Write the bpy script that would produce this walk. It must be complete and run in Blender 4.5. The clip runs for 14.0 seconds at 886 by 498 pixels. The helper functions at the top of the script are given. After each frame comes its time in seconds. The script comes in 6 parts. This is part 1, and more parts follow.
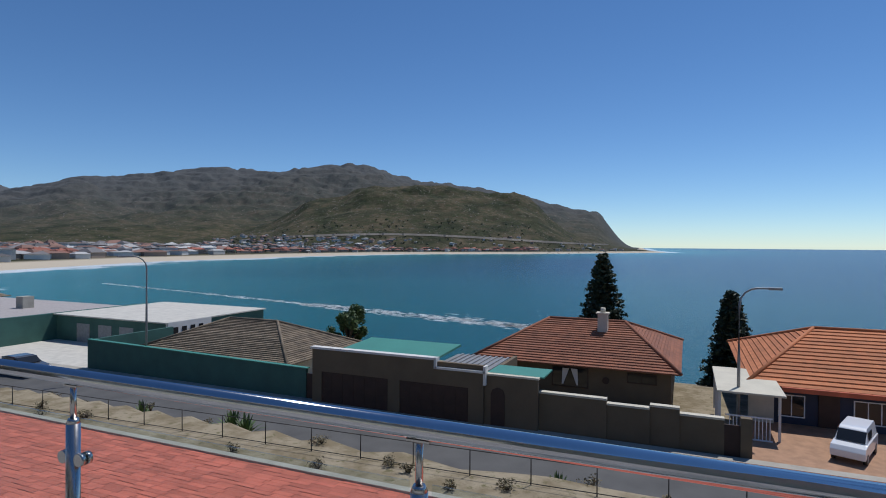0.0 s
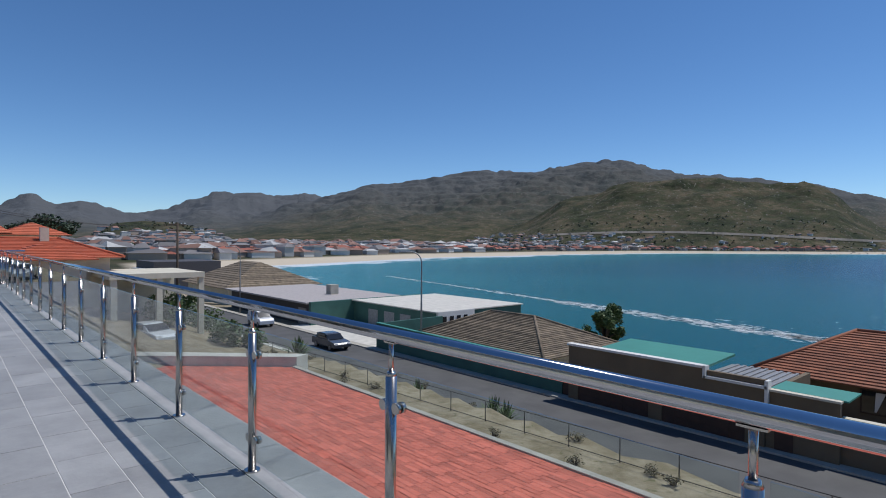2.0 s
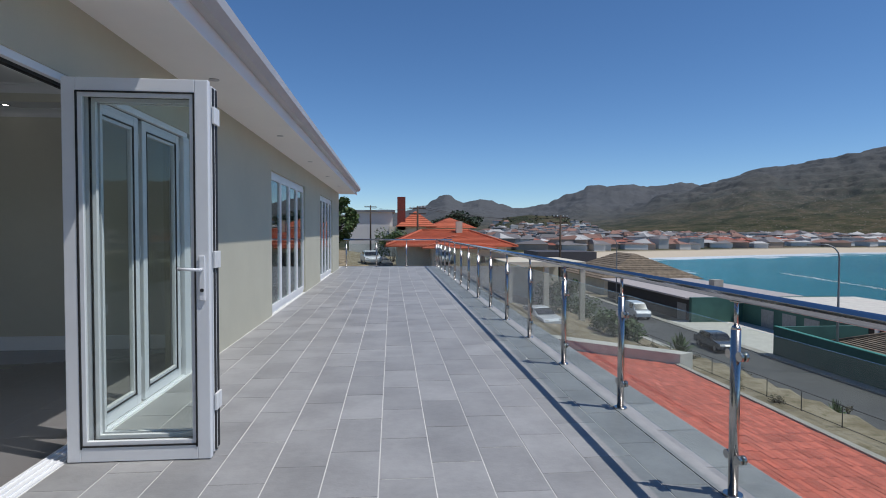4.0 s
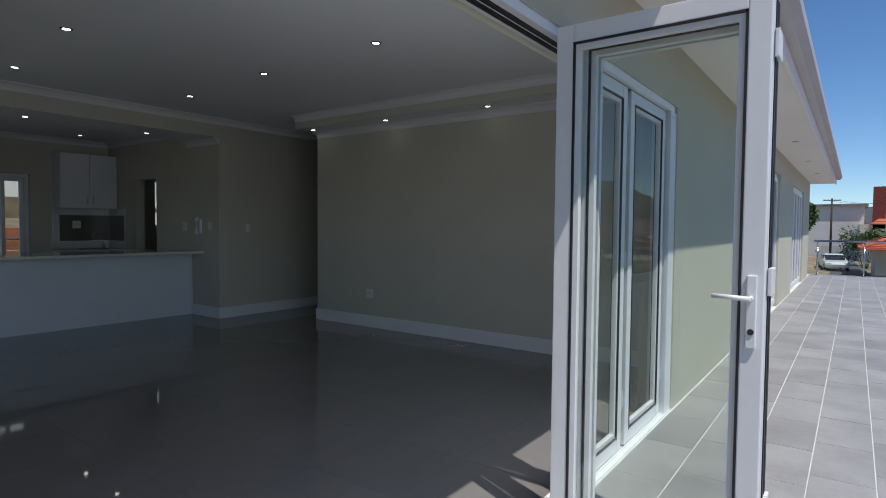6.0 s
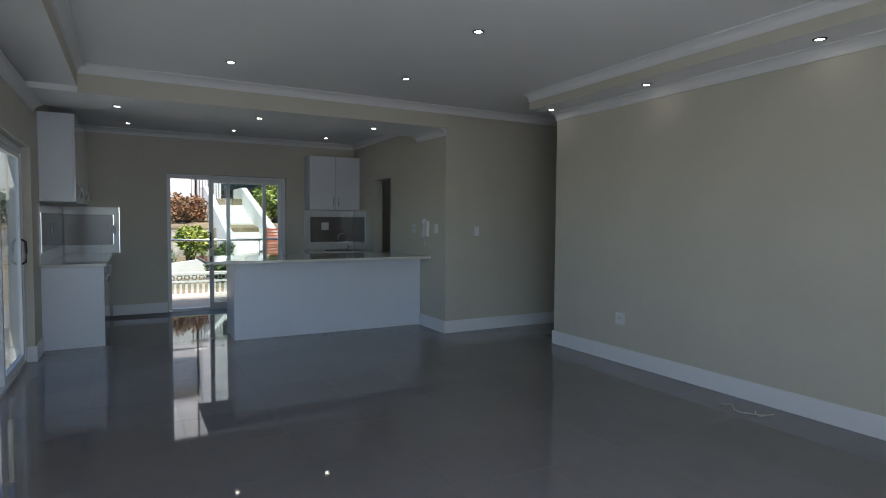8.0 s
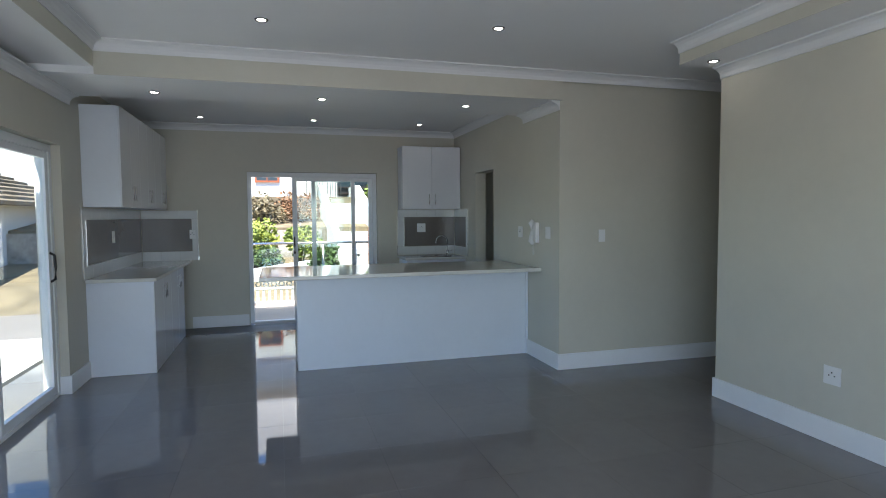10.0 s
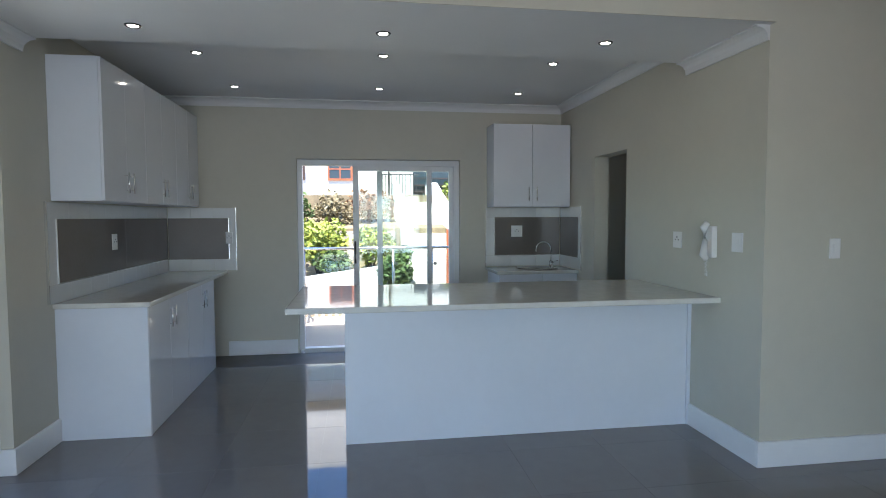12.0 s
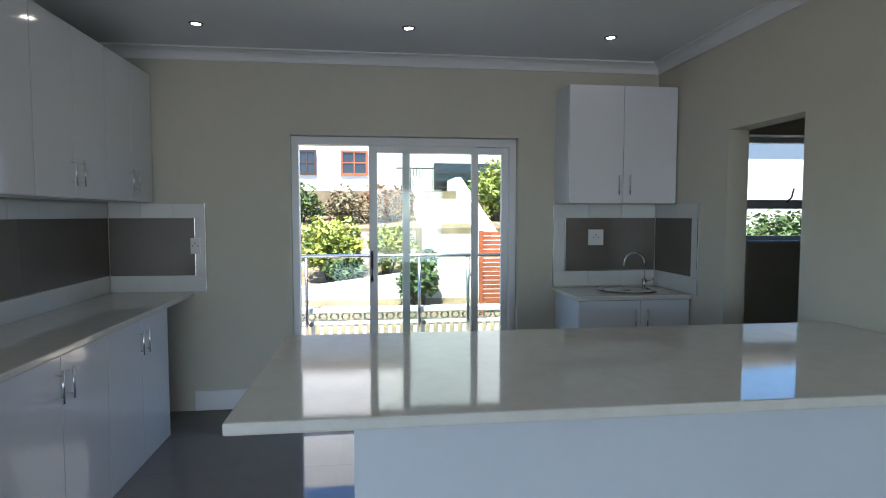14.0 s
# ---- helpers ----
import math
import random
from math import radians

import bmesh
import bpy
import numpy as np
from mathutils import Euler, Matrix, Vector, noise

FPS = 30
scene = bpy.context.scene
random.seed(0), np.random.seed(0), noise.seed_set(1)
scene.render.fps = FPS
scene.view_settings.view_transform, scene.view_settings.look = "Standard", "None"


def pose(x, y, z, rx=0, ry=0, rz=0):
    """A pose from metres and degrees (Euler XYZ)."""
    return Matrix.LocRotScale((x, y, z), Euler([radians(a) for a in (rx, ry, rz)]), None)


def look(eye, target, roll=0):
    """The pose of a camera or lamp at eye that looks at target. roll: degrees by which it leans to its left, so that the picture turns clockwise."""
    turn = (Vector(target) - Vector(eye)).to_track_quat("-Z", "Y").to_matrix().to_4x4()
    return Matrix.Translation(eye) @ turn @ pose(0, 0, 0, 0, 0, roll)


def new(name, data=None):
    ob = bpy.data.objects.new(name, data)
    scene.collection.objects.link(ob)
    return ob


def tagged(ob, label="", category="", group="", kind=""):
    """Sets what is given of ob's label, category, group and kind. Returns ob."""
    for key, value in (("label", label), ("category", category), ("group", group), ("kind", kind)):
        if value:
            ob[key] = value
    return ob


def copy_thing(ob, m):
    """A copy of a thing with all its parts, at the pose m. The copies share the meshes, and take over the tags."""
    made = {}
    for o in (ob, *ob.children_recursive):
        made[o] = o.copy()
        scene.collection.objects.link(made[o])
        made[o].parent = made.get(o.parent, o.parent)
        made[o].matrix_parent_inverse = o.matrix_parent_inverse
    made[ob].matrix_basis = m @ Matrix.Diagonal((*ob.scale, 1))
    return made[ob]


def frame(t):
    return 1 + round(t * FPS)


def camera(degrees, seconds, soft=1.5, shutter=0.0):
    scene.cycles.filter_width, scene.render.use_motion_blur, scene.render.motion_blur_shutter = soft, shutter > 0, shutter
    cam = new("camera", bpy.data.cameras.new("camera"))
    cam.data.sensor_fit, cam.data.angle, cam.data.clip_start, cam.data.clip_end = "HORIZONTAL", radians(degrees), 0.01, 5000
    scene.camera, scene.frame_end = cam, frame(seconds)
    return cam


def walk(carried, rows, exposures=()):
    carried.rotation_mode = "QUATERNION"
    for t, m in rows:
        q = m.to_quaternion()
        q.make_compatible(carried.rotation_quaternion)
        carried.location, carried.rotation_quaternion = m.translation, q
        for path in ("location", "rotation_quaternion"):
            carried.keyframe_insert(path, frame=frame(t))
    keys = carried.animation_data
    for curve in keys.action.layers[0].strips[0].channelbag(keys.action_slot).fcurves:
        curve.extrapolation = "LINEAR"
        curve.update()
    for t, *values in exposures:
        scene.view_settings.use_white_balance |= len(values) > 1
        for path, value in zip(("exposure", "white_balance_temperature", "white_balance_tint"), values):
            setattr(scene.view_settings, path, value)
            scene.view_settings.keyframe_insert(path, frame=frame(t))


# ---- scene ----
# camera and its walk: seconds, eye, point looked at, lean
PATH = [
    (0, (0.679, -1.467, 1.525), (2.516, -0.677, 1.509), 0.4),
    (0.5, (0.677, -1.434, 1.502), (2.435, -0.481, 1.483), 0.5),
    (1, (0.671, -1.4, 1.483), (2.326, -0.277, 1.462), 0.4),
    (1.5, (0.658, -1.356, 1.455), (2.166, -0.042, 1.432), 0.5),
    (2, (0.651, -1.309, 1.421), (1.975, 0.189, 1.393), 0.4),
    (2.7, (0.58, -1.14, 1.39), (1.533, 0.618, 1.36), 0.35),
    (3.5, (0.44, -0.85, 1.36), (0.891, 1.098, 1.32), 0.3),
    (4.3, (0.27, -0.49, 1.33), (0.262, 1.508, 1.262), 0.1),
    (4.5, (0.201, -0.368, 1.325), (0.039, 1.625, 1.259), 0.1),
    (5, (0.003, -0.061, 1.335), (-0.583, 1.85, 1.265), 0.2),
    (5.5, (-0.196, 0.198, 1.33), (-1.112, 1.975, 1.255), 0.4),
    (6, (-0.456, 0.49, 1.36), (-1.628, 2.109, 1.279), 0.5),
    (6.5, (-0.678, 0.842, 1.37), (-2.09, 2.256, 1.282), 0.5),
    (7, (-0.886, 1.212, 1.36), (-2.483, 2.415, 1.278), 0.5),
    (7.5, (-1.19, 1.486, 1.385), (-2.881, 2.55, 1.298), 0.5),
    (8.6, (-1.94, 2.0, 1.44), (-3.75, 2.85, 1.338), 0.1),
    (10, (-2.886, 2.61, 1.504), (-4.804, 3.164, 1.388), -0.4),
    (10.5, (-3.328, 2.722, 1.531), (-5.278, 3.147, 1.411), -0.4),
    (11, (-3.823, 2.774, 1.526), (-5.787, 3.132, 1.408), -0.3),
    (11.5, (-4.318, 2.842, 1.504), (-6.288, 3.172, 1.389), -0.3),
    (12, (-4.824, 2.858, 1.494), (-6.799, 3.153, 1.382), -0.2),
    (12.5, (-5.308, 2.832, 1.505), (-7.285, 3.109, 1.392), -0.1),
    (13, (-5.756, 2.86, 1.515), (-7.737, 3.113, 1.393), -0.0),
    (13.5, (-6.216, 2.849, 1.514), (-8.197, 3.093, 1.394), 0.0),
    (14, (-6.663, 2.832, 1.516), (-8.644, 3.077, 1.396), -0.0),
]
# seconds, stops, kelvin, tint
EXPOSURES = [(0, -0.35, 6150, 11), (2.2, -0.2, 6150, 11), (4.3, -0.2, 6300, 11), (5.5, -0.05, 6350, 11), (6.5, 0.15, 6500, 12), (7.0, 0.35, 6500, 12), (7.5, 0.85, 6500, 12), (10, 2.2, 6400, 11), (12, 2.5, 6400, 11), (14, 2.38, 6500, 11)]
cam = camera(75.9, 14.0, soft=1.0)
walk(cam, [(t, look(e, g, r)) for t, e, g, r in PATH], EXPOSURES)

# ---- world and sun ----
SUN = Vector((0.45, -0.2, 1.0)).normalized()
world = bpy.data.worlds.new("sky")
scene.world = world
world.use_nodes = True
wn = world.node_tree
sky = wn.nodes.new("ShaderNodeTexSky")
sky.sky_type = "NISHITA"
sky.sun_disc = False
sky.sun_elevation = math.asin(SUN.z)
sky.sun_rotation = math.atan2(SUN.x, SUN.y)
sky.altitude = 30
sky.air_density, sky.dust_density, sky.ozone_density = 0.75, 0.0, 2.6
wn.nodes["Background"].inputs["Strength"].default_value = 0.125
vivid = wn.nodes.new("ShaderNodeHueSaturation")
vivid.inputs["Saturation"].default_value = 1.12
wn.links.new(sky.outputs[0], vivid.inputs["Color"])
marine = wn.nodes.new("ShaderNodeMix")
marine.data_type, marine.blend_type = "RGBA", "MULTIPLY"
marine.inputs["Factor"].default_value = 1.0
marine.inputs["B"].default_value = (0.83, 0.925, 0.99, 1)
wn.links.new(vivid.outputs[0], marine.inputs["A"])
wn.links.new(marine.outputs["Result"], wn.nodes["Background"].inputs["Color"])
sun = new("sun", bpy.data.lights.new("sun", "SUN"))
sun.data.energy, sun.data.angle, sun.data.color = 4.2, radians(0.5), (1.0, 0.96, 0.9)
sun.matrix_basis = look(SUN * 60, (0, 0, 0))
# added area lamp in the open folding doors, boosting the sky light indoors
opening = new("opening_light", bpy.data.lights.new("opening_light", "AREA"))
opening.data.shape, opening.data.size, opening.data.size_y = "RECTANGLE", 3.9, 2.0
opening.data.energy, opening.data.color = 14, (0.86, 0.93, 1.0)
opening.matrix_basis = look((-1.72, 2.6, 1.15), (-6.0, 2.6, 1.15))


# ---- materials ----
def mat(name, color, rough=0.6, metal=0.0, vary=0.12, scale=4.0, bump=0.0, bscale=40.0, second=None, coat=0.0, rand=0.0, island=0.0, sheen=None):
    """A surface with two scales of variation in colour and roughness, and fine relief."""
    m = bpy.data.materials.new(name)
    m.use_nodes = True
    n, l = m.node_tree.nodes, m.node_tree.links
    b = n["Principled BSDF"]
    co = n.new("ShaderNodeTexCoord")
    n1 = n.new("ShaderNodeTexNoise")
    n1.inputs["Scale"].default_value, n1.inputs["Detail"].default_value = scale, 6
    n2 = n.new("ShaderNodeTexNoise")
    n2.inputs["Scale"].default_value, n2.inputs["Detail"].default_value = scale * 9, 3
    geo = n.new("ShaderNodeNewGeometry")
    l.new(geo.outputs["Position"], n1.inputs["Vector"])
    l.new(geo.outputs["Position"], n2.inputs["Vector"])
    ramp = n.new("ShaderNodeMix")
    ramp.data_type = "RGBA"
    c2 = second or tuple(c * (1 - 2 * vary) for c in color)
    ramp.inputs["A"].default_value, ramp.inputs["B"].default_value = (*c2, 1), (*color, 1)
    mr = n.new("ShaderNodeMapRange")
    mr.inputs["From Min"].default_value, mr.inputs["From Max"].default_value = 0.35, 0.62
    add = n.new("ShaderNodeMath")
    add.operation = "MULTIPLY_ADD"
    add.inputs[1].default_value = 0.3
    l.new(n2.outputs["Fac"], add.inputs[0])
    mul = n.new("ShaderNodeMath")
    mul.operation = "MULTIPLY"
    mul.inputs[1].default_value = 0.7
    l.new(n1.outputs["Fac"], mul.inputs[0])
    l.new(mul.outputs[0], add.inputs[2])
    l.new(add.outputs[0], mr.inputs["Value"])
    l.new(mr.outputs[0], ramp.inputs["Factor"])
    out = ramp.outputs["Result"]
    if rand or island:
        hsv = n.new("ShaderNodeHueSaturation")
        if rand:
            src = n.new("ShaderNodeObjectInfo").outputs["Random"]
        else:
            src = geo.outputs["Random Per Island"]
        v = n.new("ShaderNodeMapRange")
        v.inputs["To Min"].default_value, v.inputs["To Max"].default_value = 1 - (rand or island), 1 + (rand or island)
        l.new(src, v.inputs["Value"])
        l.new(v.outputs[0], hsv.inputs["Value"])
        l.new(out, hsv.inputs["Color"])
        out = hsv.outputs["Color"]
    l.new(out, b.inputs["Base Color"])
    rr = n.new("ShaderNodeMapRange")
    rr.inputs["To Min"].default_value, rr.inputs["To Max"].default_value = max(0.02, rough * 0.85), min(1, rough * 1.15)
    l.new(n2.outputs["Fac"], rr.inputs["Value"])
    l.new(rr.outputs[0], b.inputs["Roughness"])
    b.inputs["Metallic"].default_value = metal
    b.inputs["Coat Weight"].default_value = coat
    if bump:
        nb = n.new("ShaderNodeTexNoise")
        nb.inputs["Scale"].default_value, nb.inputs["Detail"].default_value = bscale, 5
        l.new(geo.outputs["Position"], nb.inputs["Vector"])
        bp = n.new("ShaderNodeBump")
        bp.inputs["Strength"].default_value, bp.inputs["Distance"].default_value = bump, 0.02
        l.new(nb.outputs["Fac"], bp.inputs["Height"])
        l.new(bp.outputs[0], b.inputs["Normal"])
    return m


def glass_mat(name, tint, ior=1.5):
    """A thin pane: clear by transmission, with mirror gloss by Fresnel."""
    m = bpy.data.materials.new(name)
    m.use_nodes = True
    n, l = m.node_tree.nodes, m.node_tree.links
    n.remove(n["Principled BSDF"])
    tr, gl, lw, mx = n.new("ShaderNodeBsdfTransparent"), n.new("ShaderNodeBsdfGlossy"), n.new("ShaderNodeLayerWeight"), n.new("ShaderNodeMixShader")
    tr.inputs[0].default_value = (*tint, 1)
    gl.inputs["Roughness"].default_value = 0.0
    lw.inputs["Blend"].default_value = 0.5
    power, fac = n.new("ShaderNodeMath"), n.new("ShaderNodeMath")
    power.operation, fac.operation = "POWER", "MULTIPLY_ADD"
    power.inputs[1].default_value = 5.0
    r0 = ((ior - 1) / (ior + 1)) ** 2
    fac.inputs[1].default_value, fac.inputs[2].default_value = 1 - r0, r0
    l.new(lw.outputs["Facing"], power.inputs[0])
    l.new(power.outputs[0], fac.inputs[0])
    l.new(fac.outputs[0], mx.inputs[0])
    l.new(tr.outputs[0], mx.inputs[1])
    l.new(gl.outputs[0], mx.inputs[2])
    l.new(mx.outputs[0], n["Material Output"].inputs[0])
    return m


def glow_mat(name, color, strength):
    m = bpy.data.materials.new(name)
    m.use_nodes = True
    b = m.node_tree.nodes["Principled BSDF"]
    b.inputs["Emission Color"].default_value = (*color, 1)
    b.inputs["Emission Strength"].default_value = strength
    return m


def ground_mat(name):
    """Sand by the water, dry scrub and soil higher up, with rock on steep ground; distance haze mixed into the colour.
    """
    m = bpy.data.materials.new(name)
    m.use_nodes = True
    n, l = m.node_tree.nodes, m.node_tree.links
    b = n["Principled BSDF"]
    b.inputs["Roughness"].default_value = 0.95
    b.inputs["Specular IOR Level"].default_value = 0.1
    geo = n.new("ShaderNodeNewGeometry")
    sep = n.new("ShaderNodeSeparateXYZ")
    l.new(geo.outputs["Position"], sep.inputs[0])

    def noise(scale, detail=8, rough=0.6):
        t = n.new("ShaderNodeTexNoise")
        t.inputs["Scale"].default_value, t.inputs["Detail"].default_value, t.inputs["Roughness"].default_value = scale, detail, rough
        l.new(geo.outputs["Position"], t.inputs["Vector"])
        return t.outputs["Fac"]

    def span(v, a, c):
        r = n.new("ShaderNodeMapRange")
        r.inputs["From Min"].default_value, r.inputs["From Max"].default_value = a, c
        l.new(v, r.inputs["Value"])
        return r.outputs[0]

    def mix(f, a, c):
        r = n.new("ShaderNodeMix")
        r.data_type = "RGBA"
        l.new(f, r.inputs["Factor"])
        for s, v in (("A", a), ("B", c)):
            if isinstance(v, tuple):
                r.inputs[s].default_value = (*v, 1)
            else:
                l.new(v, r.inputs[s])
        return r.outputs["Result"]

    scrub = mix(span(noise(0.012), 0.38, 0.62), (0.022, 0.028, 0.015), (0.115, 0.092, 0.058))
    scrub = mix(span(noise(0.055), 0.42, 0.66), scrub, (0.042, 0.05, 0.023))
    scrub = mix(span(noise(0.09, 10, 0.75), 0.59, 0.66), scrub, (0.22, 0.195, 0.16))
    soil = mix(span(noise(0.8), 0.4, 0.6), (0.2, 0.16, 0.1), (0.31, 0.26, 0.18))
    soil = mix(span(noise(3.0, 8, 0.7), 0.55, 0.68), soil, (0.12, 0.11, 0.05))
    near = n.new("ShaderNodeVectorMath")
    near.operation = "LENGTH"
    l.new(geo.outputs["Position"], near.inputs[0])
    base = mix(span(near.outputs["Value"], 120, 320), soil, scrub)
    # painted haze: base colour fades to bluish grey from 1900 to 3400 m
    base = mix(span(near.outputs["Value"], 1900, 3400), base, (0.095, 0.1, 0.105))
    low = span(sep.outputs[2], -12.2, -13.2)
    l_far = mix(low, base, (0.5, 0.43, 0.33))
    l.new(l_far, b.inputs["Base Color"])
    bp = n.new("ShaderNodeBump")
    bp.inputs["Strength"].default_value, bp.inputs["Distance"].default_value = 0.5, 0.15
    l.new(noise(2.0), bp.inputs["Height"])
    crag = n.new("ShaderNodeBump")
    crag.inputs["Strength"].default_value, crag.inputs["Distance"].default_value = 0.55, 14.0
    l.new(noise(0.035, 7, 0.68), crag.inputs["Height"])
    l.new(bp.outputs[0], crag.inputs["Normal"])
    far_only = n.new("ShaderNodeMix")
    far_only.data_type = "VECTOR"
    l.new(span(near.outputs["Value"], 600, 1000), far_only.inputs["Factor"])
    l.new(bp.outputs[0], far_only.inputs["A"])
    l.new(crag.outputs[0], far_only.inputs["B"])
    l.new(far_only.outputs["Result"], b.inputs["Normal"])
    return m


def water_mat(name):
    """Sea water: turquoise over the sandy shallows, deep blue further out, small waves and white caps."""
    m = bpy.data.materials.new(name)
    m.use_nodes = True
    n, l = m.node_tree.nodes, m.node_tree.links
    b = n["Principled BSDF"]
    b.inputs["Roughness"].default_value = 0.22
    b.inputs["IOR"].default_value = 1.33
    b.inputs["Specular IOR Level"].default_value = 0.35
    geo = n.new("ShaderNodeNewGeometry")
    depth = n.new("ShaderNodeAttribute")
    depth.attribute_name = "shore"

    def noise(scale, detail=6, stretch=(1, 1, 1), rough=0.55):
        mp = n.new("ShaderNodeMapping")
        mp.inputs["Scale"].default_value = stretch
        l.new(geo.outputs["Position"], mp.inputs["Vector"])
        t = n.new("ShaderNodeTexNoise")
        t.inputs["Scale"].default_value, t.inputs["Detail"].default_value, t.inputs["Roughness"].default_value = scale, detail, rough
        l.new(mp.outputs[0], t.inputs["Vector"])
        return t.outputs["Fac"]

    ramp = n.new("ShaderNodeValToRGB")
    e = ramp.color_ramp.elements
    e[0].position, e[0].color = 0.0, (0.03, 0.21, 0.225, 1)
    e[1].position, e[1].color = 1.0, (0.002, 0.02, 0.058, 1)
    for p, c in ((0.2, (0.004, 0.1, 0.118, 1)), (0.42, (0.003, 0.038, 0.078, 1))):
        x = e.new(p)
        x.color = c
    md = n.new("ShaderNodeMath")
    md.operation = "MULTIPLY_ADD"
    md.inputs[1].default_value = 0.12
    l.new(noise(0.012), md.inputs[0])
    l.new(depth.outputs["Fac"], md.inputs[2])
    sb = n.new("ShaderNodeMath")
    sb.operation = "SUBTRACT"
    sb.inputs[1].default_value = 0.06
    l.new(md.outputs[0], sb.inputs[0])
    l.new(sb.outputs[0], ramp.inputs["Fac"])

    def thr(v, a, c):
        r = n.new("ShaderNodeMapRange")
        r.inputs["From Min"].default_value, r.inputs["From Max"].default_value = a, c
        l.new(v, r.inputs["Value"])
        return r.outputs[0]

    caps = thr(noise(0.22, 9, (1, 1.8, 1), 0.72), 0.655, 0.7)
    # broken surf close to the shore
    surf = n.new("ShaderNodeMath")
    surf.operation = "SUBTRACT"
    l.new(noise(0.02, 6, (1, 1, 1), 0.7), surf.inputs[0])
    md2 = n.new("ShaderNodeMath")
    md2.operation = "MULTIPLY"
    md2.inputs[1].default_value = 6.5
    l.new(depth.outputs["Fac"], md2.inputs[0])
    l.new(md2.outputs[0], surf.inputs[1])
    surf_f = thr(surf.outputs[0], 0.29, 0.4)
    mx = n.new("ShaderNodeMath")
    mx.operation = "MAXIMUM"
    l.new(caps, mx.inputs[0])
    l.new(surf_f, mx.inputs[1])
    mixc = n.new("ShaderNodeMix")
    mixc.data_type = "RGBA"
    l.new(mx.outputs[0], mixc.inputs["Factor"])
    l.new(ramp.outputs[0], mixc.inputs["A"])
    mixc.inputs["B"].default_value = (0.75, 0.8, 0.8, 1)
    l.new(mixc.outputs["Result"], b.inputs["Base Color"])
    bp = n.new("ShaderNodeBump")
    bp.inputs["Strength"].default_value, bp.inputs["Distance"].default_value = 0.6, 0.5
    l.new(noise(0.35, 8, (1, 1.6, 1), 0.65), bp.inputs["Height"])
    l.new(bp.outputs[0], b.inputs["Normal"])
    return m


WALL = mat("wall_paint", (0.57, 0.545, 0.46), 0.55, vary=0.03, scale=1.5, bump=0.05, bscale=120)
OUTWALL = mat("outside_wall_paint", (0.5, 0.48, 0.38), 0.75, vary=0.04, scale=1.2, bump=0.12, bscale=90)
CEIL = mat("ceiling_paint", (0.74, 0.74, 0.74), 0.6, vary=0.02, scale=1.0, bump=0.03, bscale=100)
WHITE = mat("white_gloss_paint", (0.8, 0.81, 0.82), 0.3, vary=0.02, scale=2)
SOFFIT = mat("soffit_paint", (0.82, 0.81, 0.78), 0.7, vary=0.02, scale=1)
GUTTER = mat("grey_gutter", (0.45, 0.46, 0.47), 0.45, vary=0.05, scale=2)
FLOOR = mat("polished_floor_tile", (0.2, 0.19, 0.185), 0.035, vary=0.05, scale=1.2, rand=0.03)
DECK = mat("grey_stone_tile", (0.325, 0.322, 0.318), 0.5, vary=0.13, scale=2.2, bump=0.08, bscale=60, rand=0.1)
GROUTDARK = mat("grey_floor_grout", (0.175, 0.168, 0.162), 0.6, vary=0.1, scale=6)
GROUT = mat("pale_grout", (0.68, 0.67, 0.64), 0.9, vary=0.1, scale=6)
ALU = mat("white_powder_coat", (0.78, 0.79, 0.8), 0.35, vary=0.02, scale=3)
RUBBER = mat("black_rubber", (0.015, 0.015, 0.016), 0.6, vary=0.1)
STEEL = mat("stainless_steel", (0.5, 0.48, 0.46), 0.22, metal=1.0, vary=0.04, scale=8)
RAILSTEEL = mat("polished_stainless", (0.56, 0.56, 0.58), 0.08, metal=1.0, vary=0.04, scale=8)
CHROME = mat("chrome", (0.8, 0.8, 0.8), 0.06, metal=1.0, vary=0.02)
GLASS = glass_mat("clear_glass", (0.92, 0.96, 0.94))
GREENGLASS = glass_mat("greenish_glass", (0.76, 0.85, 0.83))
TINTGLASS = glass_mat("tinted_glass", (0.945, 0.97, 0.955), 1.5)
LAMP = glow_mat("lamp_glow", (1.0, 0.95, 0.85), 7)
GLOSSWHITE = mat("gloss_white_board", (0.72, 0.74, 0.78), 0.09, vary=0.015, scale=2, coat=0.3)
BOARD = mat("white_board", (0.7, 0.73, 0.78), 0.3, vary=0.02, scale=2)
QUARTZ = mat("pale_quartz", (0.66, 0.65, 0.6), 0.06, vary=0.04, scale=14)
TILEWHITE = mat("white_wall_tile", (0.7, 0.71, 0.7), 0.12, vary=0.02)
TILEBROWN = mat("taupe_wall_tile", (0.155, 0.135, 0.12), 0.14, vary=0.05, scale=4)
PLASTIC = mat("white_plastic", (0.75, 0.75, 0.74), 0.35, vary=0.01)
DARKPLASTIC = mat("dark_plastic", (0.03, 0.03, 0.032), 0.4, vary=0.05)
CABLE = mat("pale_cable", (0.5, 0.46, 0.36), 0.5, vary=0.05)


# ---- mesh helpers ----
def box(bm, x0, x1, y0, y1, z0, z1, bevel=0.0):
    v = [bm.verts.new((x, y, z)) for x in (x0, x1) for y in (y0, y1) for z in (z0, z1)]
    f = [bm.faces.new([v[i] for i in q]) for q in ((0, 1, 3, 2), (4, 6, 7, 5), (0, 4, 5, 1), (2, 3, 7, 6), (0, 2, 6, 4), (1, 5, 7, 3))]
    if bevel:
        bmesh.ops.bevel(bm, geom=list({e for q in f for e in q.edges}), offset=bevel, segments=2, affect="EDGES", profile=0.6)
    return bm


